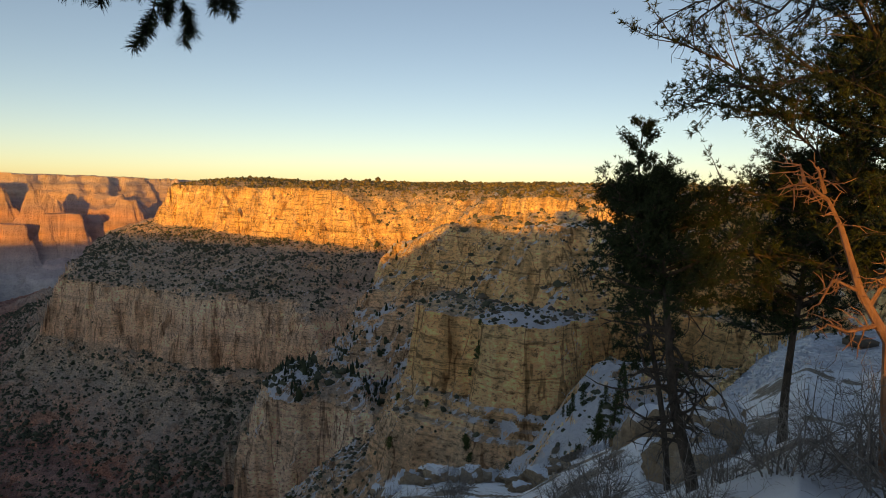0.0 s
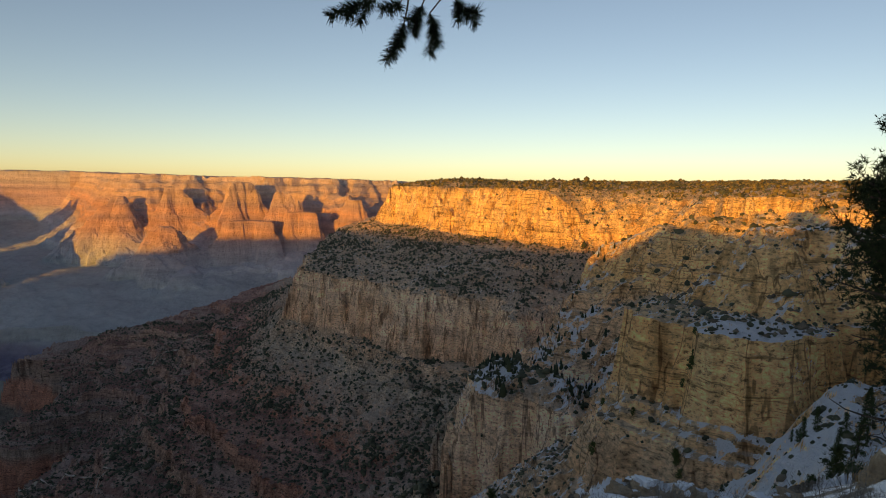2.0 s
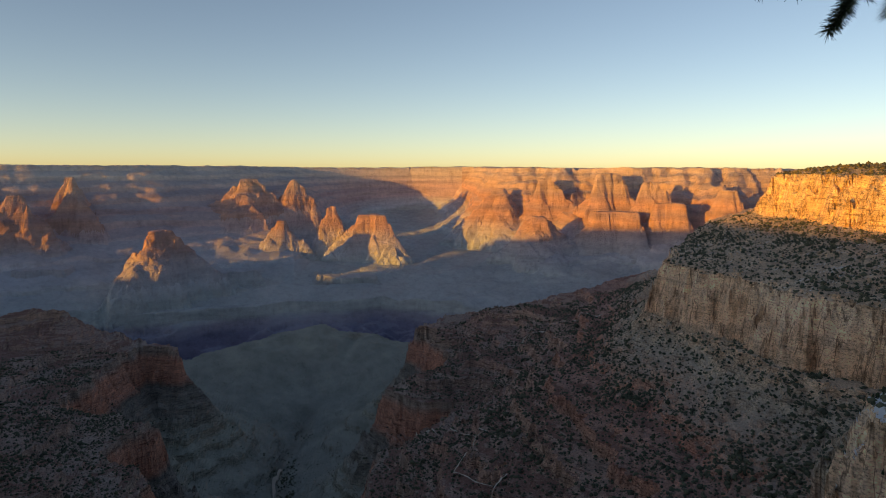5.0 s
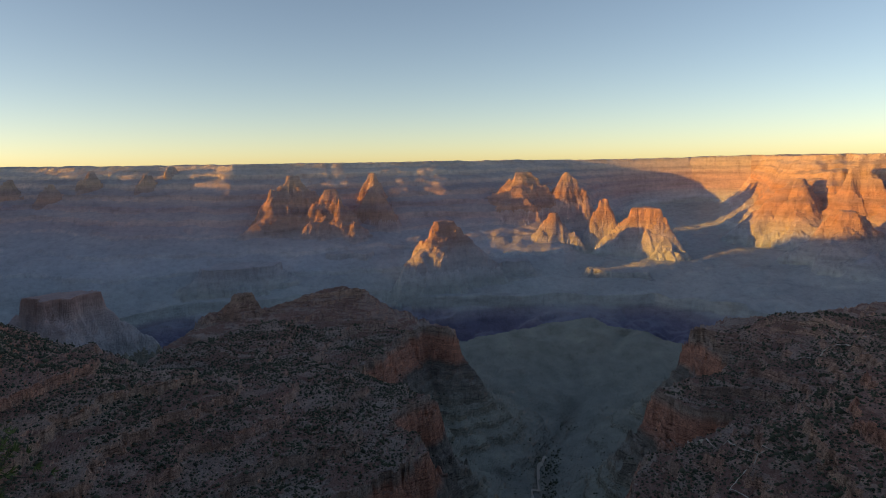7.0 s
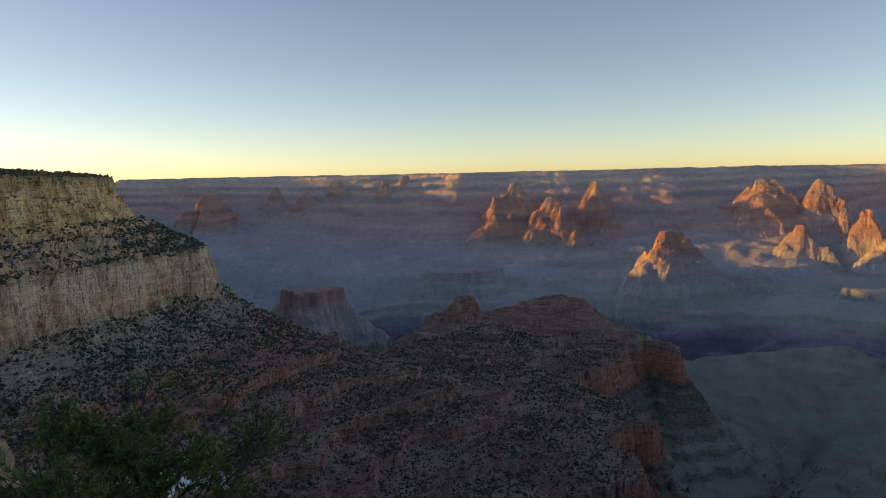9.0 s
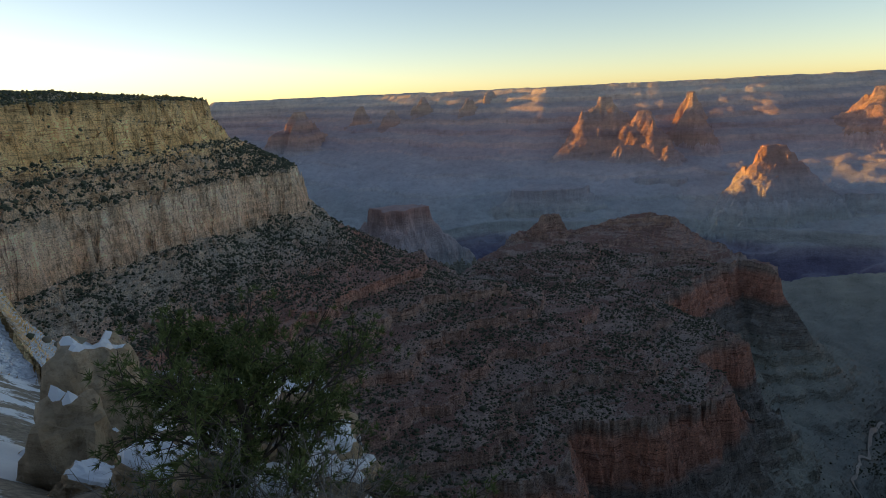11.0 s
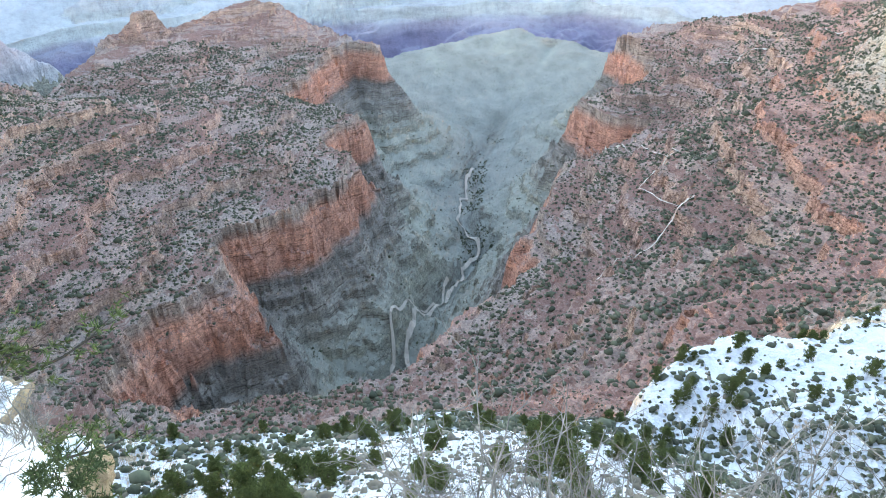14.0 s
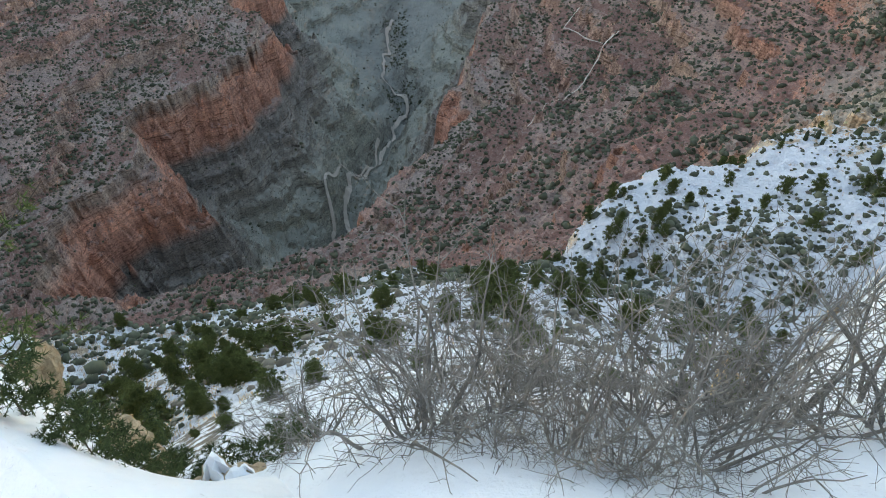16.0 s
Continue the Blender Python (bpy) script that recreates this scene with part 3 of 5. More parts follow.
    # long red ridges on the near side
    bx, by = wx + 40 * fbm(x, y, 190, 4, 81), wy + 40 * fbm(x, y, 190, 4, 83)
    for k, (line, wide, beds) in enumerate(((SHIP, 300, 9), (KEEL, 230, 7), (SPUR, 420, 8))):
        d, crest = crest_line(bx, by, line)
        d = np.clip(d / wide, 0, 1)
        h = crest - (crest + 590) * np.clip(0.12 * d + 0.88 * steps(d, beds, 0.11), 0, 1) + 5 * rough - 9 * np.abs(fbm(x, y, 70, 3, 89)) * np.clip(d * 4, 0, 1)
        higher = (h > z) & (d < 1) & (red > 4)
        z, owner = np.where(higher, h, z), np.where(higher, 100 + k, owner)
    knob = np.hypot(x + 2330 + 14 * fbm(x, y, 25, 3, 85), y - 2 + 14 * fbm(x, y, 25, 3, 86)) / 88
    h = -424 - 105 * steps(np.clip(1.4 * knob - 0.4, 0, 1), 4, 0.35)
    z = np.where((h > z) & (knob < 1), h, z)
    for k, (_, az, d, top, foot_el, half, deepness, cap) in enumerate(BUTTES):
        sa, ca = math.sin(radians(az)), math.cos(radians(az))
        along, across = x * sa + y * ca - d, x * ca - y * sa
        deepness = deepness * (1 if d < 3500 else 1.5)
        w = d * math.tan(radians(half))
        if not np.any((np.abs(across) < 2.6 * w) & (np.abs(along) < 2.6 * w * deepness)):
            continue
        across, along = across + 0.15 * w * fbm(x, y, w * 0.4, 4, 101 + k, 0.55), along + 0.15 * w * fbm(x, y, w * 0.4, 4, 151 + k, 0.55)
        star = 1 + (0.28 if cap < 0.5 else 0.08) * np.cos(3 * np.arctan2(along, across) + k) + 0.07 * np.cos(5 * np.arctan2(along, across) + 2 * k)
        far_out = np.hypot(across / w, along / (w * deepness)) / star
        rho = np.clip(far_out, 0, 1)
        zt, zb = d * math.tan(radians(top)), d * math.tan(radians(foot_el))
        v = np.interp(rho, (0, cap, cap + 0.04, 0.3 + 0.5 * cap, 0.33 + 0.5 * cap, 0.64 + 0.2 * cap, 0.67 + 0.2 * cap, 1), (0, 0.02, 0.12, 0.32, 0.42, 0.64, 0.74, 1))
        h = zt + (zb - zt) * v
        h = h - max(0.62 * w * deepness, 300) * np.clip(far_out - 1, 0, None) * (1 + 0.5 * np.abs(fbm(x, y, w * 0.25, 3, 191 + k)))
        higher = (h > z) & (far_out < 2.2)
        z, owner = np.where(higher, h, z), np.where(higher & (far_out < 1.25), k, owner)
    z = z + 1.3 * fbm(x, y, 7, 2, 93) * np.clip(r / 300 - 0.3, 0, 1) * (r < 3000)
    z = z + 0.10 * fbm(x, y, 1.6, 3, 91) * np.clip(r - 0.6, 0, 1)
    return z, owner


def sheet():
    bearings = np.concatenate((np.arange(-140, 44, 0.15), np.arange(44, 182, 2.0), np.arange(182, 192, 0.2), np.arange(192, 220, 2.0)))
    rows, fine = 640, 1300
    radii = np.concatenate(((0.01,), np.geomspace(0.35, 17500, fine - 1)))
    weight = np.zeros((len(bearings), fine - 1))
    for a in range(0, len(bearings), 200):
        b = np.radians(bearings[a:a + 200])[:, None]
        z, _ = land(np.sin(b) * radii, np.cos(b) * radii)
        el = np.degrees(np.arctan2(z - EYE, radii[None]))
        seen = el >= np.maximum.accumulate(el, 1) - 0.4
        weight[a:a + 200] = np.abs(np.diff(el, axis=1)) * np.where(seen[:, 1:], 1.0, 0.10) * np.where((radii[1:] > 3000) & (radii[1:] < 15000), 1.5, 1.0) * np.where((el[:, 1:] < -52) & (radii[1:] > 10), 0.15, 1) + 0.012
    k = 9
    padded = np.concatenate((weight[-k:], weight, weight[:k]))
    total = np.cumsum(np.concatenate((np.zeros((1, fine - 1)), padded)), 0)
    weight = (total[2 * k + 1:] - total[:-2 * k - 1]) / (2 * k + 1)
    weight[:, 0] = 0.01
    r = np.empty((len(bearings), rows))
    for i, w in enumerate(weight):
        cdf = np.concatenate(((0,), np.cumsum(w)))
        r[i] = np.interp(np.linspace(0, cdf[-1], rows), cdf, radii)
    b = np.radians(bearings)[:, None]
    z, owner = np.empty_like(r), np.empty(r.shape, int)
    for a in range(0, len(bearings), 200):
        z[a:a + 200], owner[a:a + 200] = land(np.sin(b[a:a + 200]) * r[a:a + 200], np.cos(b[a:a + 200]) * r[a:a + 200])
    g = compress(r)
    zc = EYE + (z - EYE) * g / r
    el = np.degrees(np.arctan2(z - EYE, r))
    seen = el >= np.maximum.accumulate(el, 1) - 0.25
    return bearings, r, np.stack((np.sin(b) * g, np.cos(b) * g, zc), -1), z, owner, seen


BEARINGS, RADII, POINTS, LEVEL, OWNER, SEEN = sheet()


# where old snow lingers: bearing, metres, radius
FIELDS = [(-4.4, 930, 62), (-3.6, 1060, 55), (-6.4, 760, 62), (-5.0, 840, 60), (-7.8, 650, 48), (-13.6, 640, 62), (-14.6, 570, 46), (-12.2, 720, 46), (-16, 500, 44), (-4.3, 610, 30), (-4.2, 530, 34), (2, 560, 62), (7, 570, 62),
          (11, 120, 26), (14, 200, 34), (12, 300, 44), (18, 60, 34), (8, 70, 34), (13, 420, 70), (24, 60, 30), (-34, 205, 42), (-38, 180, 45), (-30, 205, 60), (-24, 175, 60), (-42, 150, 45)]


def drift():
    x, y = np.sin(np.radians(BEARINGS))[:, None] * RADII, np.cos(np.radians(BEARINGS))[:, None] * RADII
    total = np.zeros(RADII.shape)
    for (px, py), (_, _, size) in zip(plan(*[f[:2] for f in FIELDS]), FIELDS):
        total = np.maximum(total, np.exp(-(((x - px) ** 2 + (y - py) ** 2) / size ** 2) ** 1.5))
    return total


DRIFT = drift()


def land_object(name, faces, material, parent=None):
    """One piece of the sheet as a mesh of its own."""
    used, inverse = np.unique(faces, return_inverse=True)
    me = bpy.data.meshes.new(name)
    me.vertices.add(len(used))
    me.vertices.foreach_set("co", POINTS.reshape(-1, 3)[used].astype(np.float32).ravel())
    me.loops.add(faces.size)
    me.loops.foreach_set("vertex_index", inverse.reshape(-1).astype(np.int32))
    me.polygons.add(len(faces))
    me.polygons.foreach_set("loop_start", np.arange(0, faces.size, 4, dtype=np.int32))
    me.update(calc_edges=True)
    me.attributes.new("bed", "FLOAT", "POINT").data.foreach_set("value", LEVEL.ravel()[used].astype(np.float32))
    me.attributes.new("drift", "FLOAT", "POINT").data.foreach_set("value", DRIFT.ravel()[used].astype(np.float32))
    me.materials.append(material)
    near = np.hypot(POINTS.reshape(-1, 3)[faces[:, 0], 0], POINTS.reshape(-1, 3)[faces[:, 0], 1]) < 45
    me.polygons.foreach_set('use_smooth', near)
    ob = new(name, me)
    ob.parent = parent
    return ob


def cut_sheet():
    nb, nr = LEVEL.shape
    i, j = np.meshgrid(np.arange(nb), np.arange(nr - 1), indexing="ij")
    i2 = (i + 1) % nb
    quads = np.stack((i * nr + j, i * nr + j + 1, i2 * nr + j + 1, i2 * nr + j), -1).reshape(-1, 4)
    r = RADII.ravel()[quads[:, 0]]
    az = np.repeat(BEARINGS, nr - 1)
    own = OWNER.ravel()[quads].max(1)
    level = LEVEL.ravel()[quads[:, 0]]
    far = (r > 4250) | ((r > 2900) & ((level < -962) | (own >= 0)))
    left = ~far & (az < -96) & (r > 640) & (own < 0)
    right = ~far & (az > -47) & (r > 440) & (own < 0)
    ship, keel, spur = ~far & (own == 100), ~far & (own == 101), ~far & (own == 102)
    close = (r < 34) & (own < 0)
    rest = ~(close | far | left | right | ship | keel | spur)
    tagged(land_object("snowy_bank", quads[close], BANK), "snow-covered rocky bank at the viewpoint", "ground", kind="structure")
    tagged(land_object("ground", quads[rest], ROCK), "canyon floor and snowy slopes below the viewpoint", "ground", kind="structure")
    tagged(land_object("headland", quads[left | keel], ROCK), "shaded headland of pale cliff over red ledges", "cliff", kind="structure")
    tagged(land_object("headland", quads[right | spur], ROCK), "sunlit headland of layered buff cliffs above scrub slopes", "cliff", kind="structure")
    tagged(land_object("butte", quads[ship], ROCK), "ship-shaped red ledgy butte in evening shade", "butte")
    # the sunlit stretch of far wall takes the redder, less hazed colours
    massif = far & (own < 0) & (az > -47.5) & (level > -640)
    tagged(land_object("backdrop", quads[far & (own < 0) & ~massif], FAR_ROCK), "far canyon platform and rim coloured with blue distance haze", "canyon", kind="structure")
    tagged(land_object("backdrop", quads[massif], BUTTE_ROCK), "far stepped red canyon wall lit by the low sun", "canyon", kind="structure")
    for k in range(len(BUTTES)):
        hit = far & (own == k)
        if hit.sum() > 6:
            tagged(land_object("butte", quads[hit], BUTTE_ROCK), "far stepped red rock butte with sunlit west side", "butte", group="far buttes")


cut_sheet()


# ---- scrub on the slopes ----
def leafy(name, dark, light):
    n = Nodes(name)
    where = n.place()
    v = n.math("ADD", n.math("MULTIPLY", n.add("NewGeometry").outputs["Random Per Island"], 0.6), n.math("MULTIPLY", n.noise(where, 1.3, 4), 0.5))
    return n.done(n.ramp(v, [(0.15, dark), (0.55, tuple((a + b) / 2 for a, b in zip(dark, light))), (0.95, light)]), 0.85, 0.15)


SCRUB = leafy("juniper_scrub", (0.038, 0.046, 0.032), (0.14, 0.15, 0.10))
FIR = leafy("fir_foliage", (0.018, 0.028, 0.016), (0.06, 0.075, 0.04))
# foliage colour carries the orange of the evening sun
RIM_WOOD = leafy("sun_tinted_rim_trees", (0.11, 0.09, 0.035), (0.32, 0.24, 0.09))
GREY_SCRUB = leafy("grey_brush", (0.10, 0.085, 0.065), (0.26, 0.23, 0.18))


def blob(subdiv=1):
    bm = bmesh.new()
    bmesh.ops.create_icosphere(bm, subdivisions=subdiv, radius=1)
    v = np.array([p.co for p in bm.verts])
    f = np.array([[p.index for p in q.verts] for q in bm.faces])
    bm.free()
    return v, f


OCTA = (np.array([(1, 0, 0), (-1, 0, 0), (0, 1, 0), (0, -1, 0), (0, 0, 1), (0, 0, -1)], float), np.array([(0, 2, 4), (2, 1, 4), (1, 3, 4), (3, 0, 4), (2, 0, 5), (1, 2, 5), (3, 1, 5), (0, 3, 5)]))


def stuff(name, label, category, verts, faces, material):
    me = bpy.data.meshes.new(name)
    me.vertices.add(len(verts))
    me.vertices.foreach_set("co", verts.astype(np.float32).ravel())
    n = faces.shape[1]
    me.loops.add(faces.size)
    me.loops.foreach_set("vertex_index", faces.astype(np.int32).ravel())
    me.polygons.add(len(faces))
    me.polygons.foreach_set("loop_start", np.arange(0, faces.size, n, dtype=np.int32))
    me.update(calc_edges=True)
    me.materials.append(material)
    return tagged(new(name, me), label, category, kind="stuff")


def scatter(name, label, material, spots, size, flat, rng, fine=1, taper=0.0):
    """Low rounded bushes, one clump each, sunk a little into the slope."""
    v, f = blob() if fine else OCTA
    v = v * np.concatenate((np.repeat(1 - taper * (v[:, 2:] + 1) / 2, 2, 1), np.ones((len(v), 1))), 1)
    n = len(spots)
    rough = 1 + rng.uniform(-0.38, 0.38, (n, len(v), 1))
    turn = rng.uniform(0, 6.28, n)
    scale = size * rng.lognormal(0, 0.35, n)
    co = v[None] * rough * np.stack((scale * rng.uniform(0.8, 1.3, n), scale * rng.uniform(0.8, 1.3, n), scale * flat * rng.uniform(0.8, 1.3, n)), -1)[:, None]
    c, s = np.cos(turn)[:, None], np.sin(turn)[:, None]
    co = np.stack((co[..., 0] * c - co[..., 1] * s, co[..., 0] * s + co[..., 1] * c, co[..., 2]), -1) + spots[:, None]
    co[..., 2] += (scale * flat * 0.45)[:, None]
    return stuff(name, label, "bush", co.reshape(-1, 3), (f[None] + (np.arange(n) * len(v))[:, None, None]).reshape(-1, 3), material)


def pick(density, rng, most):
    """Places on the sheet, as many to the square metre as density says for each cell."""
    p = POINTS
    a, b, c = p[:-1, :-1], p[:-1, 1:], p[1:, :-1]
    cross = np.cross(b - a, c - a)
    area = np.linalg.norm(cross, axis=-1)
    up = np.abs(cross[..., 2]) / np.maximum(area, 1e-9)
    mean = np.where(SEEN[:-1, :-1] & (area < 4000), area * density(RADII[:-1, :-1], LEVEL[:-1, :-1], up, a[..., 0], a[..., 1]), 0)
    count = rng.poisson(np.minimum(mean, 30))
    i, j = np.nonzero(count)
    many = count[i, j]
    i, j = np.repeat(i, many), np.repeat(j, many)
    u, w = rng.uniform(0, 1, (2, len(i), 1))
    spots = p[i, j] + u * (p[i, j + 1] - p[i, j]) + w * (p[i + 1, j] - p[i, j])
    if len(spots) > most:
        spots = spots[rng.choice(len(spots), most, replace=False)]
    return spots


def bush_density(r, z, up, x, y):
    patch = np.clip(0.85 + 0.7 * fbm(x, y, 70, 3, 201), 0.1, 1.6) * np.where((r < 420) & (x > 0), np.where(r > 280, 0.45, 0.1), 1) * np.where((x < -700) & (y < 0) & (z > -172), 4.0, 1)
    base = np.select(((z > -172) & (r < 420), z > -8, z > -105, z > -172, z > -262, z > -365, z > -560, z > -720), (0.19, 0.012, 0.012, 0.020, 0.004, 0.052, 0.025, 0.004), 0.0012)
    return base * patch * (up > 0.6) * (r > 38) * (r < 2100)


def forest_density(r, z, up, x, y):
    return 0.016 * (z > -14) * (up > 0.7) * (r > 500) * (r < 2300)


def garden_density(r, z, up, x, y):
    return 0.011 * np.clip(0.4 + 1.6 * fbm(x, y, 60, 3, 209), 0, 1) * (near_line(x, y, CREEK) < 12 + 30 * (fbm(x, y, 160, 3, 205) > 0.1)) * (r > 1330) * (r < 2300)


def fir_density(r, z, up, x, y):
    return 0.034 * DRIFT[:-1, :-1] * (r > 250) * (up > 0.62) * (np.degrees(np.arctan2(x, y)) < -3) * np.clip(0.75 + 1.2 * fbm(x, y, 34, 2, 211), 0, 1.3)


def scrub():
    rng = np.random.default_rng(5)
    spots = pick(bush_density, rng, 95000)
    off = np.hypot(spots[:, 0], spots[:, 1])
    near, remote = off < 420, off > 850
    scatter("scrub", "dark juniper and brush on near ledges and snow", SCRUB, spots[near & (off > 120)], 0.75, 0.75, rng)
    scatter("scrub", "small evergreen brush on the snow slope", SCRUB, spots[off <= 120], 0.22, 0.8, rng)
    scatter("scrub", "dark juniper and brush dotted over the ledges", SCRUB, spots[~near & ~remote], 1.8, 0.8, rng)
    scatter("scrub", "small dark trees dotted over far ledges", SCRUB, spots[remote], 1.9, 0.85, rng, 0)
    grey = pick(bush_density, rng, 24000)
    off = np.hypot(grey[:, 0], grey[:, 1])
    scatter("scrub", "grey leafless brush on the slopes", GREY_SCRUB, grey[off > 300], 1.5, 0.6, rng, 0)
    scatter("scrub", "grey leafless brush poking through the snow", GREY_SCRUB, grey[(off <= 300) & (off > 30)], 0.6, 0.6, rng)
    scatter("fir_wood", "dark firs thick in the snowy ravines", FIR, pick(fir_density, rng, 5000), 1.5, 1.9, rng, 1, 0.75)
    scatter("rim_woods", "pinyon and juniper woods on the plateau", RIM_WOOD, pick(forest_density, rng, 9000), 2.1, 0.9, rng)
    scatter("creekside_trees", "dark bare trees along the dry creek", SCRUB, pick(garden_density, rng, 2500), 2.0, 0.9, rng)


scrub()


# ---- things near the viewer ----
def part(name, verts, faces, material, parent=None, label=""):
    """One mesh object from lists of corners and faces."""
    me = bpy.data.meshes.new(name)
    me.from_pydata([tuple(v) for v in verts], [], [tuple(f) for f in faces])
    me.materials.append(material)
    ob = new(name, me)
    ob.parent = parent
    return tagged(ob, label) if label else ob


def bark(name, dark, light):
    n = Nodes(name)
    where = n.place(6.0, 6.0, 1.5)
    v = n.noise(where, 2.0, 5, 0.7)
    n.bump(v, 0.6, 0.02)
    return n.done(n.ramp(v, [(0.3, dark), (0.7, light)]), 0.9, 0.1)


BARK = bark("dark_bark", (0.035, 0.028, 0.022), (0.13, 0.105, 0.085))
# weathered wood with the red of the low sun put into its colour
DEAD = bark("sun_tinted_weathered_wood", (0.20, 0.10, 0.06), (0.44, 0.24, 0.14))
TWIG = bark("grey_brown_twig", (0.09, 0.078, 0.07), (0.36, 0.325, 0.285))
PINE = leafy("pinyon_needles", (0.025, 0.042, 0.018), (0.11, 0.14, 0.055))
# darker copy of the pinyon green, shade of the near crowns put in
NEAR_PINE = leafy("shade_darkened_pinyon_needles", (0.016, 0.026, 0.012), (0.065, 0.085, 0.036))
# near-black copy: the overhead branches' silhouette put into the needle colour
DARK_PINE = leafy("silhouette_dark_pine_needles", (0.010, 0.016, 0.008), (0.035, 0.045, 0.022))
JUNIPER = leafy("juniper_foliage", (0.045, 0.068, 0.022), (0.19, 0.22, 0.08))


def limestone():
    n = Nodes("buff_limestone")
    where = n.place()
    big, small = n.noise(where, 0.9, 5, 0.65), n.noise(where, 7.0, 6, 0.7)
    colour = n.ramp(big, [(0.3, (0.21, 0.15, 0.095)), (0.5, (0.38, 0.28, 0.185)), (0.72, (0.52, 0.42, 0.31))])
    colour = n.mix(1.0, colour, n.ramp(small, [(0.3, (0.6, 0.57, 0.54)), (0.5, (1, 1, 1)), (0.75, (1.15, 1.14, 1.12))]), "MULTIPLY")
    bed = n.noise(n.place(0.5, 0.5, 5.0), 1.2, 4)
    colour = n.mix(n.remap(bed, 0.55, 0.7, 0.0, 0.5), colour, (0.22, 0.17, 0.12))
    n.bump(n.math("ADD", n.math("MULTIPLY", bed, 1.5), small), 0.8, 0.08)
    return n.done(colour, 0.92, 0.15)


def snow_material():
    n = Nodes("old_snow")
    where = n.place()
    v = n.noise(where, 1.7, 6, 0.65)
    n.bump(n.math("ADD", v, n.math("MULTIPLY", n.noise(where, 14.0, 4), 0.25)), 0.5, 0.08)
    dirt = n.remap(n.noise(where, 9.0, 5, 0.75), 0.62, 0.72, 0.0, 0.35)
    return n.done(n.mix(dirt, n.ramp(v, [(0.3, (0.68, 0.72, 0.78)), (0.7, (0.80, 0.82, 0.84))]), (0.25, 0.21, 0.17)), 0.55, 0.3)


LIMESTONE, SNOW = limestone(), snow_material()


def ground_at(x, y):
    return float(land(np.array([x]), np.array([y]))[0][0])


def spot(az, d, lift=0.0):
    x, y = d * math.sin(radians(az)), d * math.cos(radians(az))
    return Vector((x, y, ground_at(x, y) + lift))


def sight(az, el, d):
    """The place at that bearing and height angle as seen by the viewer, d metres off in plan."""
    return Vector((d * math.sin(radians(az)), d * math.cos(radians(az)), EYE + d * math.tan(radians(el))))


def tube(verts, faces, path, r0, r1, sides=5):
    """A tapered limb along a path."""
    n, base = len(path), len(verts)
    for i, p in enumerate(path):
        axis = (path[min(i + 1, n - 1)] - path[max(i - 1, 0)]).normalized()
        side = axis.orthogonal().normalized()
        other = axis.cross(side)
        r = r0 + (r1 - r0) * i / (n - 1)
        for k in range(sides):
            a = 2 * math.pi * k / sides
            verts.append(p + r * (math.cos(a) * side + math.sin(a) * other))
    for i in range(n - 1):
        for k in range(sides):
            a, b = base + i * sides + k, base + i * sides + (k + 1) % sides
            faces.append((a, b, b + sides, a + sides))
    faces.append(tuple(base + (n - 1) * sides + k for k in range(sides)))


def wander(rng, start, way, length, bend, pieces=5, lift=0.0):
    path, p, w = [start.copy()], start.copy(), way.normalized()
    for _ in range(pieces):
        w = (w + Vector((rng.gauss(0, bend), rng.gauss(0, bend), rng.gauss(0, bend) + lift))).normalized()
        p = p + w * length / pieces
        path.append(p.copy())
    return path


def tuft(rng, verts, faces, at, way, size, blades, width=0.10):
    """A spray of narrow needles or scales."""
    way = way.normalized()
    for _ in range(blades):
        w = (way * 0.7 + Vector((rng.gauss(0, 0.6), rng.gauss(0, 0.6), rng.gauss(0, 0.6)))).normalized()
        side = w.orthogonal().normalized()
        side = (Matrix.Rotation(rng.uniform(0, 6.28), 3, w) @ side) * size * width
        s = size * rng.uniform(0.6, 1.2)
        b = len(verts)
        root = at + w * 0.1 * s
        verts += [root - side, root + side, root + w * s]
        faces.append((b, b + 1, b + 2))


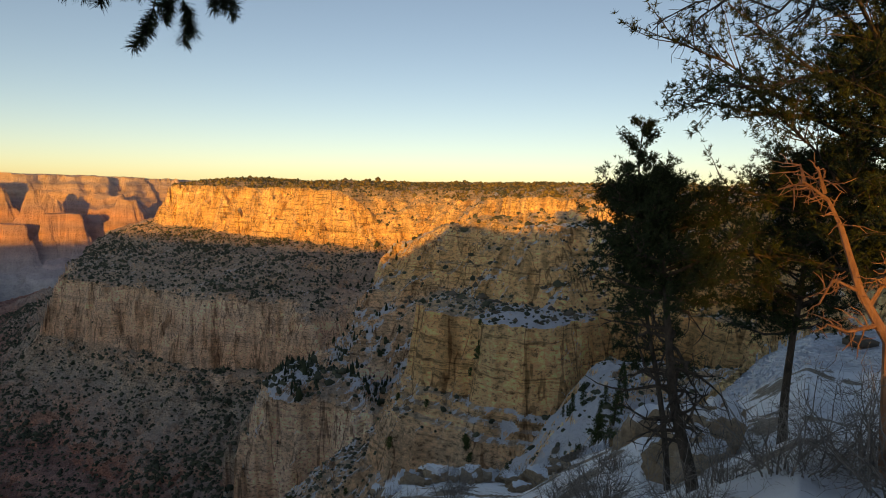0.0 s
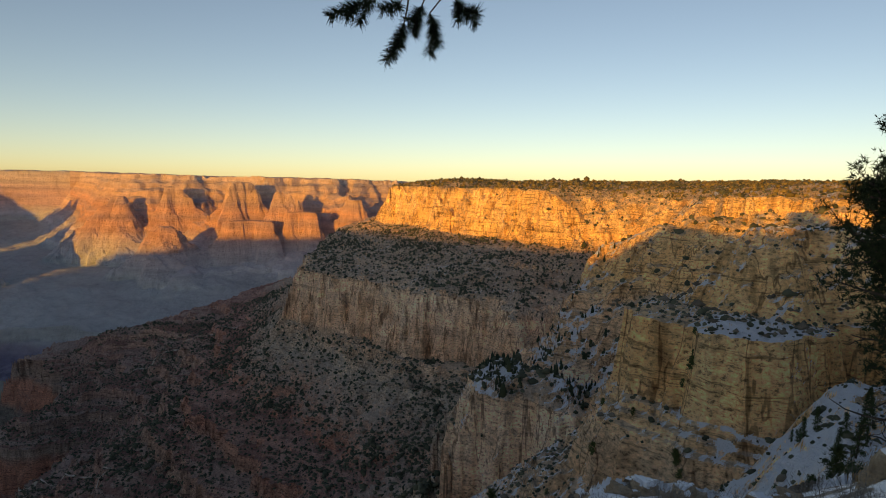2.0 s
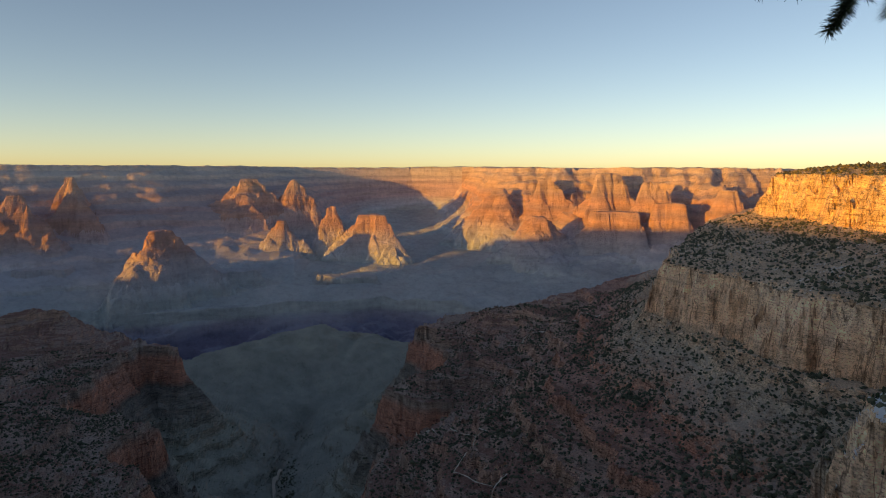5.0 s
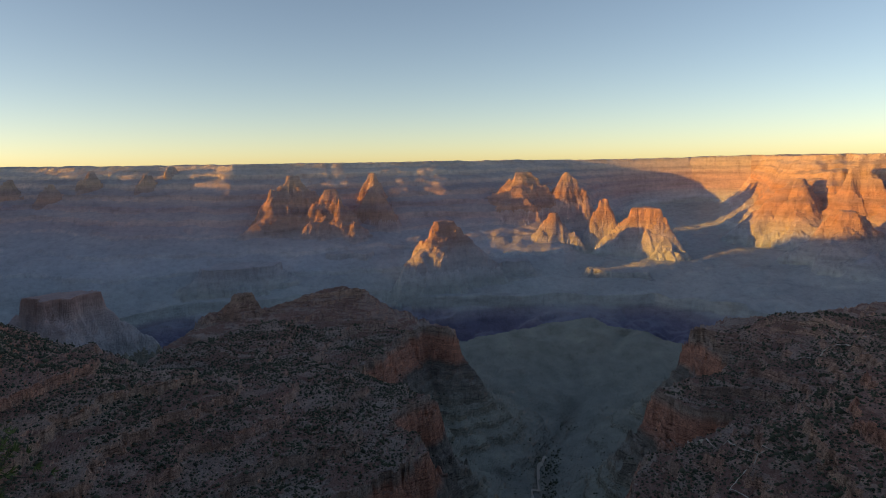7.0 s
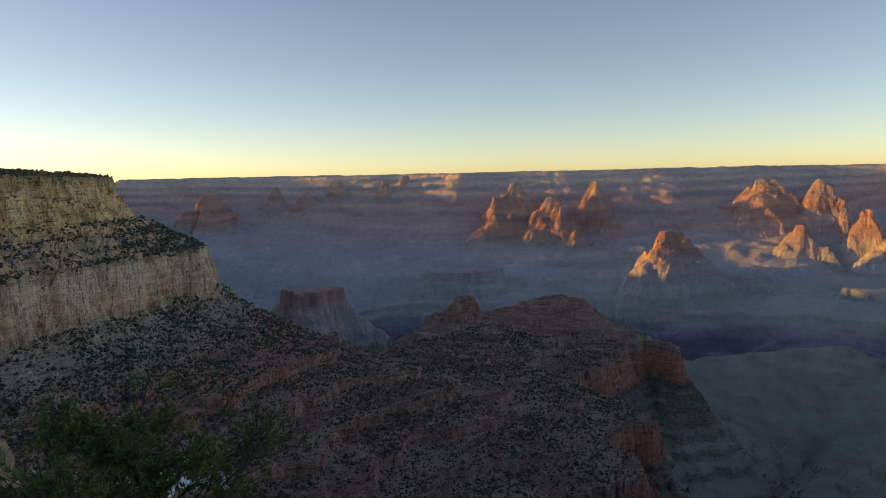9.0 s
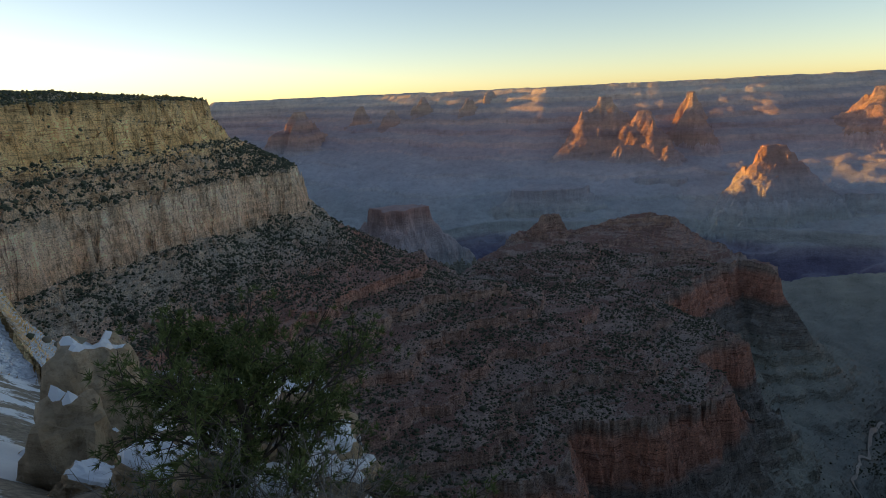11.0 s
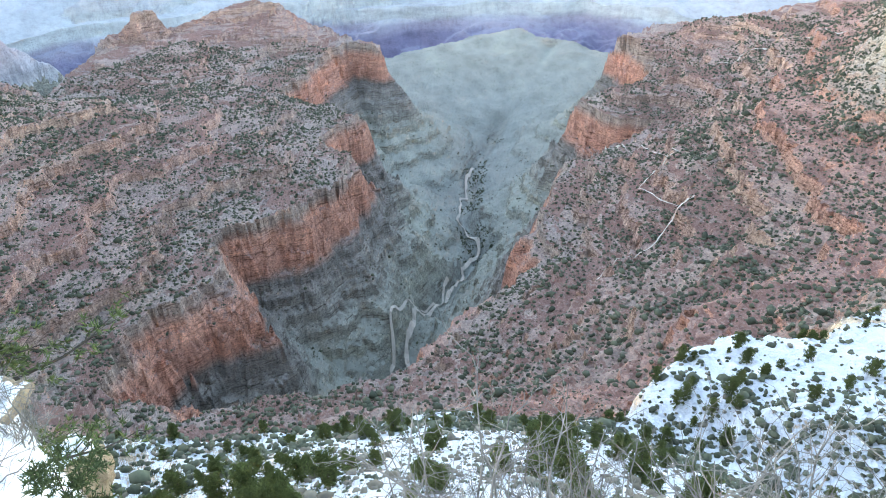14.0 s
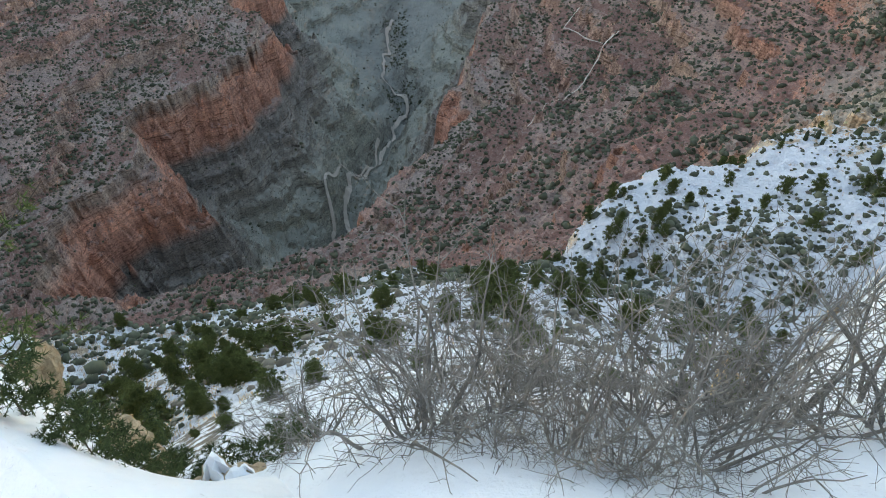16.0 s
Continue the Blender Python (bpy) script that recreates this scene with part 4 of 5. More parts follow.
def evergreen(name, seed, height, spread, bare, limbs, twigs, size, leaf, label, lean=Vector((0, 0, 1)), blades=7, dead=0, round_top=0.5, trunk_r=None, tufts=5):
    """A pinyon, juniper or fir: trunk, limbs and a crown of many sprays."""
    rng = random.Random(seed)
    root = new(name)
    tv, tf, lv, lf, cv, cf, dv, df = [], [], [], [], [], [], [], []
    trunk_r = trunk_r or height * 0.022
    trunk = wander(rng, Vector((0, 0, -0.3)), lean, height * 0.96 + 0.3, 0.06, 9, 0.03)
    tube(tv, tf, trunk, trunk_r, trunk_r * 0.15, 8)

    def at(u):
        i = min(int(u * 9), 8)
        return trunk[i].lerp(trunk[i + 1], u * 9 - i)

    for k in range(limbs):
        u = bare + (0.99 - bare) * (k + rng.random()) / limbs
        v = (u - bare) / (1 - bare)
        reach = spread * ((1 - v) ** (0.75 if round_top < 0.3 else round_top) * 0.9 + 0.12) * rng.uniform(0.55, 1.15) * (1 if v > 0.12 else 0.75)
        a = k * 2.4 + rng.uniform(-0.6, 0.6)
        way = Vector((math.cos(a), math.sin(a), rng.uniform(-0.15, 0.35) + 0.6 * v))
        path = wander(rng, at(u), way, reach, 0.16, 5, 0.03)
        tube(lv, lf, path, trunk_r * 0.34 * (1.1 - v), trunk_r * 0.06, 5)
        for j in range(twigs):
            t = 0.15 + 0.85 * rng.random()
            i = min(int(t * 5), 4)
            p = path[i].lerp(path[i + 1], t * 5 - i)
            w = (path[i + 1] - path[i]).normalized() + Vector((rng.gauss(0, 0.7), rng.gauss(0, 0.7), rng.gauss(0.15, 0.5)))
            q = wander(rng, p, w, reach * 0.28 * rng.uniform(0.5, 1.2), 0.2, 3)
            tube(lv, lf, q, trunk_r * 0.07, trunk_r * 0.02, 3)
            for m in range(tufts):
                e = q[1].lerp(q[3], rng.random()) + Vector((rng.gauss(0, 1), rng.gauss(0, 1), rng.gauss(0, 1))) * size * 0.55
                tuft(rng, cv, cf, e, q[3] - q[1] + Vector((0, 0, 0.3 * reach * 0.2)), size, blades)
    for k in range(dead):
        u = bare * rng.uniform(0.25, 1.05)
        a = rng.uniform(0, 6.28)
        path = wander(rng, at(u), Vector((math.cos(a), math.sin(a), rng.uniform(-0.25, 0.4))), spread * rng.uniform(0.5, 0.95), 0.28, 6)
        tube(dv, df, path, trunk_r * 0.3, trunk_r * 0.05, 5)
        for j in range(5):
            i = rng.randrange(1, 6)
            q = wander(rng, path[i], Vector((rng.gauss(0, 1), rng.gauss(0, 1), rng.gauss(0, 0.8))), spread * rng.uniform(0.15, 0.4), 0.3, 4)
            tube(dv, df, q, trunk_r * 0.1, trunk_r * 0.02, 4)
    part("trunk", tv, tf, BARK, root)
    part("branchwork", lv, lf, BARK, root)
    part("crown", cv, cf, leaf, root)
    if dv:
        part("dead_branchwork", dv, df, BARK, root, "dead bare lower branches")
    return tagged(root, label, "tree")


def bare_shrub(seed, height, spread, stems, label, material=None, fork=3, r=0.008):
    """Many thin crooked leafless stems from a broad foot, forked twice into a tangle."""
    rng = random.Random(seed)
    root = new("leafless_shrub")
    v, f, v2, f2 = [], [], [], []
    for k in range(stems):
        a = rng.uniform(0, 6.28)
        out = rng.uniform(0.05, 1.15) * spread / height
        way = Vector((math.cos(a) * out, math.sin(a) * out, 1.0))
        foot = Vector((math.cos(a), math.sin(a), 0)) * 0.3 * spread * rng.random() - Vector((0, 0, 0.08))
        path = wander(rng, foot, way, height * rng.uniform(0.45, 1.05), 0.2, 7)
        tube(v, f, path, r * rng.uniform(0.6, 1.9), r * 0.3, 4)
        for j in range(fork):
            i = rng.randrange(1, 7)
            q = wander(rng, path[i], path[i] - path[i - 1] + Vector((rng.gauss(0, 0.7), rng.gauss(0, 0.7), rng.gauss(0.1, 0.45))) * 0.25 * height, height * rng.uniform(0.16, 0.42), 0.26, 4)
            tube(v2, f2, q, r * 0.5, r * 0.2, 3)
            for m in range(4):
                i2 = rng.randrange(1, 5)
                w = wander(rng, q[i2], q[i2] - q[i2 - 1] + Vector((rng.gauss(0, 1), rng.gauss(0, 1), rng.gauss(0.2, 1))) * 0.06 * height, height * rng.uniform(0.06, 0.2), 0.3, 3)
                tube(v2, f2, w, r * 0.26, r * 0.12, 3)
    part("stem", v, f, material or TWIG, root)
    part("crown", v2, f2, material or TWIG, root)
    return tagged(root, label, "shrub")


def boulder(seed, size, label, snow=0.0, blocky=0.5):
    """A weathered block, with snow lying on its top as a part of its own."""
    rng = random.Random(seed)
    root = new("boulder")
    bm = bmesh.new()
    bmesh.ops.create_icosphere(bm, subdivisions=4, radius=1)
    cuts = [(Vector((rng.gauss(0, 1), rng.gauss(0, 1), rng.gauss(0, 0.7))).normalized(), rng.uniform(0.55, 0.85)) for _ in range(7)]
    cuts.append((Vector((rng.gauss(0, 0.12), rng.gauss(0, 0.12), 1)).normalized(), 0.62))
    off = Vector((seed * 3.1, seed * 1.7, 0))
    for vert in bm.verts:
        p = vert.co.copy()
        for way, d in cuts:
            over = p.dot(way) - d
            if over > 0:
                p -= way * over * (0.6 + 0.4 * blocky)
        p += vert.co * (0.24 * noise.fractal(p * 1.8 + off, 0.9, 2.1, 5) + 0.05 * noise.noise(Vector((p.x * 1.5, p.y * 1.5, p.z * 9)) + off))
        vert.co = Vector((p.x * size[0], p.y * size[1], p.z * size[2]))
    bm.normal_update()
    verts = [v.co.copy() for v in bm.verts]
    part("rock", verts, [[v.index for v in f.verts] for f in bm.faces], LIMESTONE, root)
    if snow:
        cap = [f for f in bm.faces if f.normal.z > 0.62 + 0.25 * noise.noise(f.calc_center_median() / max(size) * 2.2 + off)]
        peak = max(cap, key=lambda f: f.calc_center_median().z, default=None)
        group, todo, wanted = set(), [peak] if peak else [], set(cap)
        while todo:
            f = todo.pop()
            if f not in group:
                group.add(f)
                todo += [g for e in f.edges for g in e.link_faces if g in wanted and g not in group]
        cap = [f for f in cap if f in group]
        rim = {}
        for f in cap:
            for e in f.edges:
                rim[e.index] = rim.get(e.index, 0) + 1
        edge = {v.index for f in cap for e in f.edges if rim[e.index] == 1 for v in e.verts}
        ids = {i: k for k, i in enumerate(sorted({v.index for f in cap for v in f.verts}))}
        sv = [verts[i] + Vector((0, 0, -0.02 if i in edge else snow * (0.8 + 0.5 * noise.noise(verts[i] * 1.3 + off)))) for i in ids]
        if cap:
            part("snow_cap", sv, [[ids[v.index] for v in f.verts] for f in cap], SNOW, root, "white snow cap")
    bm.free()
    return tagged(root, label, "boulder")


def stand(ob, at, turn=0.0, scale=1.0):
    ob.location, ob.rotation_euler, ob.scale = at, (0, 0, radians(turn)), (scale, scale, scale)
    return ob


# pine twigs hanging into the view from above
SPRAYS = [(-1.555, 3.203, 2.561, -1.795, 3.087, 2.427), (-1.453, 3.251, 2.529, -1.54, 3.188, 2.477), (-1.444, 3.281, 2.428, -1.503, 3.255, 2.249),
          (-1.349, 3.29, 2.518, -1.388, 3.268, 2.38), (-1.312, 3.312, 2.482, -1.266, 3.325, 2.304), (-1.182, 3.332, 2.55, -1.061, 3.356, 2.412)]
STALKS = [((-1.305, 3.19, 2.865), (-1.394, 3.235, 2.654), (-1.555, 3.203, 2.561)), ((-1.394, 3.235, 2.654), (-1.453, 3.251, 2.529)), ((-1.395, 3.242, 2.629), (-1.423, 3.269, 2.501), (-1.444, 3.281, 2.428)),
          ((-1.305, 3.19, 2.865), (-1.28, 3.275, 2.646), (-1.349, 3.29, 2.518)), ((-1.28, 3.275, 2.646), (-1.258, 3.312, 2.543), (-1.312, 3.312, 2.482)), ((-1.305, 3.19, 2.865), (-1.227, 3.276, 2.691), (-1.182, 3.332, 2.55))]


def hanging_branch():
    rng = random.Random(3)
    root = new("pine_branch")
    v, f = [], []
    for line in STALKS:
        tube(v, f, [Vector(p) for p in line], 0.006, 0.004, 5)
    # the bough runs back over the viewer to its tree
    bough = [Vector((-1.305, 3.19, 2.865)), Vector((-0.95, 2.9, 3.25)), Vector((-0.2, 2.2, 3.7)), Vector((0.4, 0.9, 4.1)), Vector((1.0, -1.4, 3.9)), Vector((1.2, -2.4, 2.0)), Vector((1.25, -2.6, -0.4))]
    tube(v, f, bough, 0.012, 0.11, 7)
    part("bough", v, f, BARK, root)
    shoots = []
    for x0, y0, z0, x1, y1, z1 in SPRAYS:
        a, b = Vector((x0, y0, z0)), Vector((x0, y0, z0)).lerp(Vector((x1, y1, z1)), 0.94)
        shoots.append((a, b))
        for k in range(2):
            p = a.lerp(b, 0.15 + 0.3 * k)
            way = (b - a) * 0.55 + Vector((rng.gauss(0, 1), rng.gauss(0, 1), rng.gauss(-0.2, 0.8))) * (b - a).length * 0.30
            shoots.append((p, p + way * 0.75))
    for a, b in shoots:
        nv, nf = [], []
        tube(nv, nf, [a, a.lerp(b, 0.5), b], 0.004, 0.002, 4)
        axis = (b - a).normalized()
        count = int(330 * (b - a).length / 0.16)
        for k in range(count):
            t = rng.random()
            p = a.lerp(b, t)
            out = Vector((rng.gauss(0, 1), rng.gauss(0, 1), rng.gauss(0, 1)))
            out = (out - axis * out.dot(axis)).normalized()
            w = (out + axis * rng.uniform(0.3, 1.1)).normalized()
            side = w.orthogonal().normalized() * 0.0017
            e = p + w * rng.uniform(0.032, 0.064)
            i = len(nv)
            nv += [p - side, p + side, e + side * 0.4, e - side * 0.4]
            nf.append((i, i + 1, i + 2, i + 3))
        part("needle_spray", nv, nf, DARK_PINE, root, "pine needles coloured near black as a silhouette")
    root.location = (0.01, 0.0, 0.02)
    tagged(root, "dark pine branch with needle sprays hanging overhead", "branch")


hanging_branch()
TWIGS = [((2.273, 4.096, 3.036), (2.1, 4.259, 2.808), (1.842, 4.342, 2.929), (1.625, 4.437, 2.895), (1.389, 4.551, 2.771)), ((1.842, 4.342, 2.929), (1.671, 4.445, 2.808), (1.597, 4.505, 2.681)),
         ((2.1, 4.259, 2.808), (2.005, 4.316, 2.767)), ((2.273, 4.096, 3.036), (2.264, 4.17, 2.823), (2.182, 4.257, 2.663)), ((2.264, 4.17, 2.823), (2.096, 4.3, 2.66))]


def bare_branch():
    rng = random.Random(8)
    root = new("bare_branch")
    v, f, nv, nf = [], [], [], []
    tube(v, f, [Vector((2.273, 4.096, 3.036)), Vector((2.9, 3.6, 3.5)), Vector((4.2, 3.2, 3.9)), Vector((5.2, 3.0, 2.6)), Vector((5.4, 3.0, -1.5))], 0.015, 0.12, 7)
    for line in TWIGS:
        path = [Vector(p) for p in line]
        tube(v, f, path, 0.011, 0.004, 5)
        for i in range(len(path) - 1):
            for k in range(6):
                p = path[i].lerp(path[i + 1], rng.random())
                w = path[i + 1] - path[i]
                q = wander(rng, p, w.normalized() + Vector((rng.gauss(0, 0.5), rng.gauss(0, 0.5), rng.gauss(-0.5, 0.5))), rng.uniform(0.1, 0.26), 0.22, 4)
                tube(v, f, q, 0.004, 0.0015, 4)
                if path[i].x > 1.75 and rng.random() < 0.75:
                    tuft(rng, nv, nf, q[4], q[4] - q[2], 0.05, 26, 0.05)
    part("bough", v, f, BARK, root)
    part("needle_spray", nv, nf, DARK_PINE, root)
    tagged(root, "thin half-bare pine branch reaching in overhead", "branch")


bare_branch()

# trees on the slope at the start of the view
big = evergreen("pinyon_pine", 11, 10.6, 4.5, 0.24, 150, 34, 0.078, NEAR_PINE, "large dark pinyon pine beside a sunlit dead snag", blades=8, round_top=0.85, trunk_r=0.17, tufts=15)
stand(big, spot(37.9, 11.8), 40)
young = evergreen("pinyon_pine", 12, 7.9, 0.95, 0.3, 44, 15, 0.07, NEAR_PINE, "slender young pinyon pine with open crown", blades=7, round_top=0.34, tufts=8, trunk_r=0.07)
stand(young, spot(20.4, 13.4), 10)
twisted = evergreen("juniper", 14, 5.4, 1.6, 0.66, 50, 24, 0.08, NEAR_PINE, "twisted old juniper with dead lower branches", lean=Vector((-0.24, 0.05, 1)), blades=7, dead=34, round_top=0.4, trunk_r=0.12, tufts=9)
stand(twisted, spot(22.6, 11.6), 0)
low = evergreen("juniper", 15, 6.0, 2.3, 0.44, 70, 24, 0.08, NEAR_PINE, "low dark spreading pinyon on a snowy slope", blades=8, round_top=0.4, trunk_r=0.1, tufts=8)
stand(low, spot(28.6, 15.0), 70)


def snag():
    """A dead bush that stands in the last sun."""
    rng = random.Random(21)
    root = new("dead_snag")
    line = [spot(35.6, 8.6, -0.2), sight(35.0, -9.8, 8.6), sight(33.0, -6.4, 8.6), sight(31.4, -1.6, 8.7)]
    fork = [[sight(31.4, -1.6, 8.7), sight(30.4, 0.4, 8.7), sight(28.8, 1.6, 8.8), sight(27.0, 1.0, 8.9)], [sight(28.8, 1.6, 8.8), sight(28.4, 3.0, 8.9)], [sight(30.2, 0.8, 8.7), sight(29.6, 2.8, 8.6)],
            [sight(33.0, -6.4, 8.6), sight(31.2, -5.6, 8.4), sight(30.4, -7.6, 8.3)], [sight(33.6, -7.4, 8.6), sight(34.8, -4.6, 8.7), sight(35.6, -3.4, 8.8)], [sight(34.4, -8.6, 8.6), sight(32.4, -9.4, 8.4), sight(31.0, -9.0, 8.2)]]
    v, f, v2, f2 = [], [], [], []
    tube(v, f, line, 0.075, 0.032, 7)
    for path in fork:
        tube(v2, f2, path, 0.026, 0.010, 5)
        for i in range(len(path) - 1):
            for k in range(7):
                p = path[i].lerp(path[i + 1], rng.random())
                q = wander(rng, p, Vector((rng.gauss(-0.4, 0.8), rng.gauss(0, 0.8), rng.gauss(0.1, 0.7))), rng.uniform(0.15, 0.42), 0.3, 5)
                tube(v2, f2, q, 0.011, 0.004, 4)
                tube(v2, f2, wander(rng, q[2], q[3] - q[2] + Vector((rng.gauss(0, 0.1), rng.gauss(0, 0.1), rng.gauss(0, 0.1))), 0.16, 0.3, 3), 0.006, 0.003, 3)
    part("stem", v, f, DEAD, root)
    part("dead_branchwork", v2, f2, DEAD, root)
    tagged(root, "bare dead snag glowing orange in the last sun", "dead tree")


snag()

# bare brush low on the slope
brush = [bare_shrub(31 + k, 0.95, 0.85, 30, "grey-brown leafless shrub in the snow", r=0.0062, fork=6) for k in range(3)]
stand(brush[0], spot(-76, 1.75), 0, 1.0)
stand(brush[1], spot(-46, 1.75), 30, 1.0)
stand(brush[2], spot(-16, 2.3), 60, 1.25)
SHRUBS = [(0, -62, 1.9, 0.8), (1, -88, 2.3, 0.6), (2, -33, 2.0, 1.0), (1, -24, 2.6, 1.2), (2, -8, 3.2, 1.3), (0, -56, 2.5, 0.7), (2, -70, 2.4, 0.7),
          (0, 15, 11.5, 1.2), (1, 25, 9.6, 1.2), (2, 29.5, 8.6, 1.5), (1, 34, 9.0, 1.4), (2, 37, 8.0, 1.5), (2, 14.5, 13.0, 1.4), (0, 11, 16.0, 1.3),
          (0, -58, 1.35, 0.6), (1, -40, 1.4, 0.7), (1, -68, 1.5, 0.5), (2, -50, 1.25, 0.42),
          (0, -118, 4.6, 0.9), (1, -122, 5.0, 1.0), (2, -114, 5.2, 0.8), (0, -126, 5.5, 1.0), (1, -111, 4.4, 0.6), (2, -117, 3.6, 0.6),
          (1, -117, 7.6, 0.9), (2, -121, 8.4, 0.9), (0, 22, 8.0, 1.1), (1, 16, 17.0, 1.3)]
scatter_rng = random.Random(34)
for n in range(80):
    SHRUBS.append((n % 3, scatter_rng.uniform(-96, 8), 6.0 + 55 * scatter_rng.random() ** 1.3, scatter_rng.uniform(0.8, 1.7)))
for n, (k, az, d, size) in enumerate(SHRUBS):
    tagged(copy_thing(brush[k], Matrix.LocRotScale(spot(az, d), Euler((0, 0, n * 1.3)), None)), group="leafless shrubs").scale = (size, size, size)

# rocks
ROCKS = [(18.6, 27.0, (1.6, 1.5, 2.6), 0.25, -1.0, "tall buff rock pillar capped with snow"), (21.8, 15.5, (1.0, 0.9, 1.1), 0.16, 0.1, "pale cracked limestone block with snow on top"), (23.5, 17.0, (0.9, 0.8, 1.0), 0.16, 0.4, "pale limestone block with snow on top"),
         (-130.2, 11.5, (0.75, 0.8, 1.5), 0.08, 0.6, "tall buff boulder with patches of snow"), (-132.5, 9.5, (0.7, 0.7, 1.1), 0.10, 0.1, "buff boulder with patches of snow"), (-115.0, 11.0, (0.42, 0.36, 0.34), 0.07, 0.15, "grey white snow-dusted boulder by a juniper"),
         (-120.8, 10.5, (0.5, 0.5, 0.4), 0.12, 0.2, "snow-covered boulder behind a juniper"), (-112.8, 9.0, (0.4, 0.35, 0.4), 0.05, 0.15, "buff boulder on the brink"), (-107.5, 7.2, (0.42, 0.4, 0.6), 0.12, 0.2, "snow-capped rock on the brink"),
         (-105.2, 6.6, (0.38, 0.36, 0.6), 0.12, 0.0, "snow-capped rock on the brink"), (-104.0, 5.8, (0.34, 0.3, 0.5), 0.10, 0.0, "weathered rock on the brink"), (-103.0, 3.5, (0.22, 0.2, 0.16), 0.04, -0.05, "low rock half under smooth snow"),
         (-100.5, 3.3, (0.5, 0.34, 0.26), 0.10, 0.06, "flat tilted rock slab under a blanket of snow"), (-97.0, 3.0, (0.2, 0.22, 0.14), 0.04, -0.08, "low rock half under smooth snow"), (-40, 3.0, (0.22, 0.2, 0.14), 0.05, -0.02, "small rock in the snow")]
for n, (az, d, size, snow, lift, label) in enumerate(ROCKS):
    stand(boulder(41 + n, size, label, snow), spot(az, d, lift + 0.1 * size[2]), n * 47)
spur_rock = [boulder(91 + k, (0.8, 0.6, (0.55, 0.8, 0.45, 0.65)[k]), "weathered buff boulder with patches of snow", (0.07, 0.0, 0.1, 0.05)[k], 0.8) for k in range(4)]
rng = random.Random(78)
for n in range(34):
    az, d = rng.uniform(-136, -108), rng.uniform(5.0, 13.0)
    ob = spur_rock[n] if n < 4 else copy_thing(spur_rock[n % 4], Matrix())
    tagged(stand(ob, spot(az, d, rng.uniform(-0.15, 0.1)), rng.uniform(0, 360), 0.22 + 0.55 * rng.random() ** 1.5), group="rocks on the spur")
ledge_rock = [boulder(71 + k, (0.75, 0.55, (0.3, 0.45, 0.6, 0.36)[k]), "flat broken ledge rock with snow on top", (0.14, 0.0, 0.10, 0.2)[k], 1.0) for k in range(4)]
rng = random.Random(77)
for n in range(38):
    az, d = -5.5 + 18 * rng.random(), 29.0 + rng.gauss(0, 1.5)
    ob = ledge_rock[n] if n < 4 else copy_thing(ledge_rock[n % 4], Matrix())
    tagged(stand(ob, spot(az, d, rng.uniform(-0.1, 0.35)), rng.uniform(0, 360), 0.3 + 0.9 * rng.random() ** 1.6), group="ledge rocks")

# the juniper beside the viewpoint on the other side, and evergreen scrub in the snow
left = evergreen("juniper", 17, 2.7, 2.0, 0.12, 60, 18, 0.075, JUNIPER, "green juniper with dark limbs over snowy rocks", lean=Vector((0.12, 0.05, 1)), blades=9, dead=6, round_top=0.4, trunk_r=0.11)
stand(left, spot(-120.0, 5.9, -1.2), 30, 0.97)
bush = evergreen("evergreen_bush", 18, 0.55, 0.42, 0.05, 18, 8, 0.05, PINE, "small dark evergreen bush in the snow", round_top=0.3, trunk_r=0.012)
stand(bush, spot(-106.5, 3.9), 0)
for az, d, k in ((-102.5, 5.2, 1.4), (-100.5, 4.9, 0.9), (-91, 2.7, 0.5), (-108.5, 2.5, 0.5), (-110.5, 2.9, 0.7), (-105.5, 3.2, 0.6), (-98, 5.6, 1.3), (-93, 5.0, 0.9), (-86, 4.6, 0.8)):
    copy_thing(bush, Matrix.LocRotScale(spot(az, d), Euler((0, 0, az)), None)).scale = (k, k, k)

# pinyons on the snow slope below, firs in the shaded gully
kinds = [evergreen("pinyon_pine", 50 + k, 4.8, 2.0, 0.14, 34, 9, 0.26, JUNIPER, "pinyon pine on the snowy slope", blades=9, round_top=0.38, tufts=6) for k in range(3)]
firs = [evergreen("fir_tree", 60 + k, 9.0, 1.5, 0.08, 26, 6, 0.42, PINE, "dark narrow fir in the snowy gully", blades=5, round_top=0.2) for k in range(2)]


def slope_trees(r, z, up, x, y):
    az = np.degrees(np.arctan2(x, y))
    return 0.012 * np.clip((110 / np.maximum(r, 1)) ** 2, 1.0, 2.2) * (r > 10) * (r < 330) * (z > -172) * (z < -18) * (az > -112) * (az < 4) * np.clip(0.7 + 0.5 * fbm(x, y, 40, 2, 207), 0.2, 1)


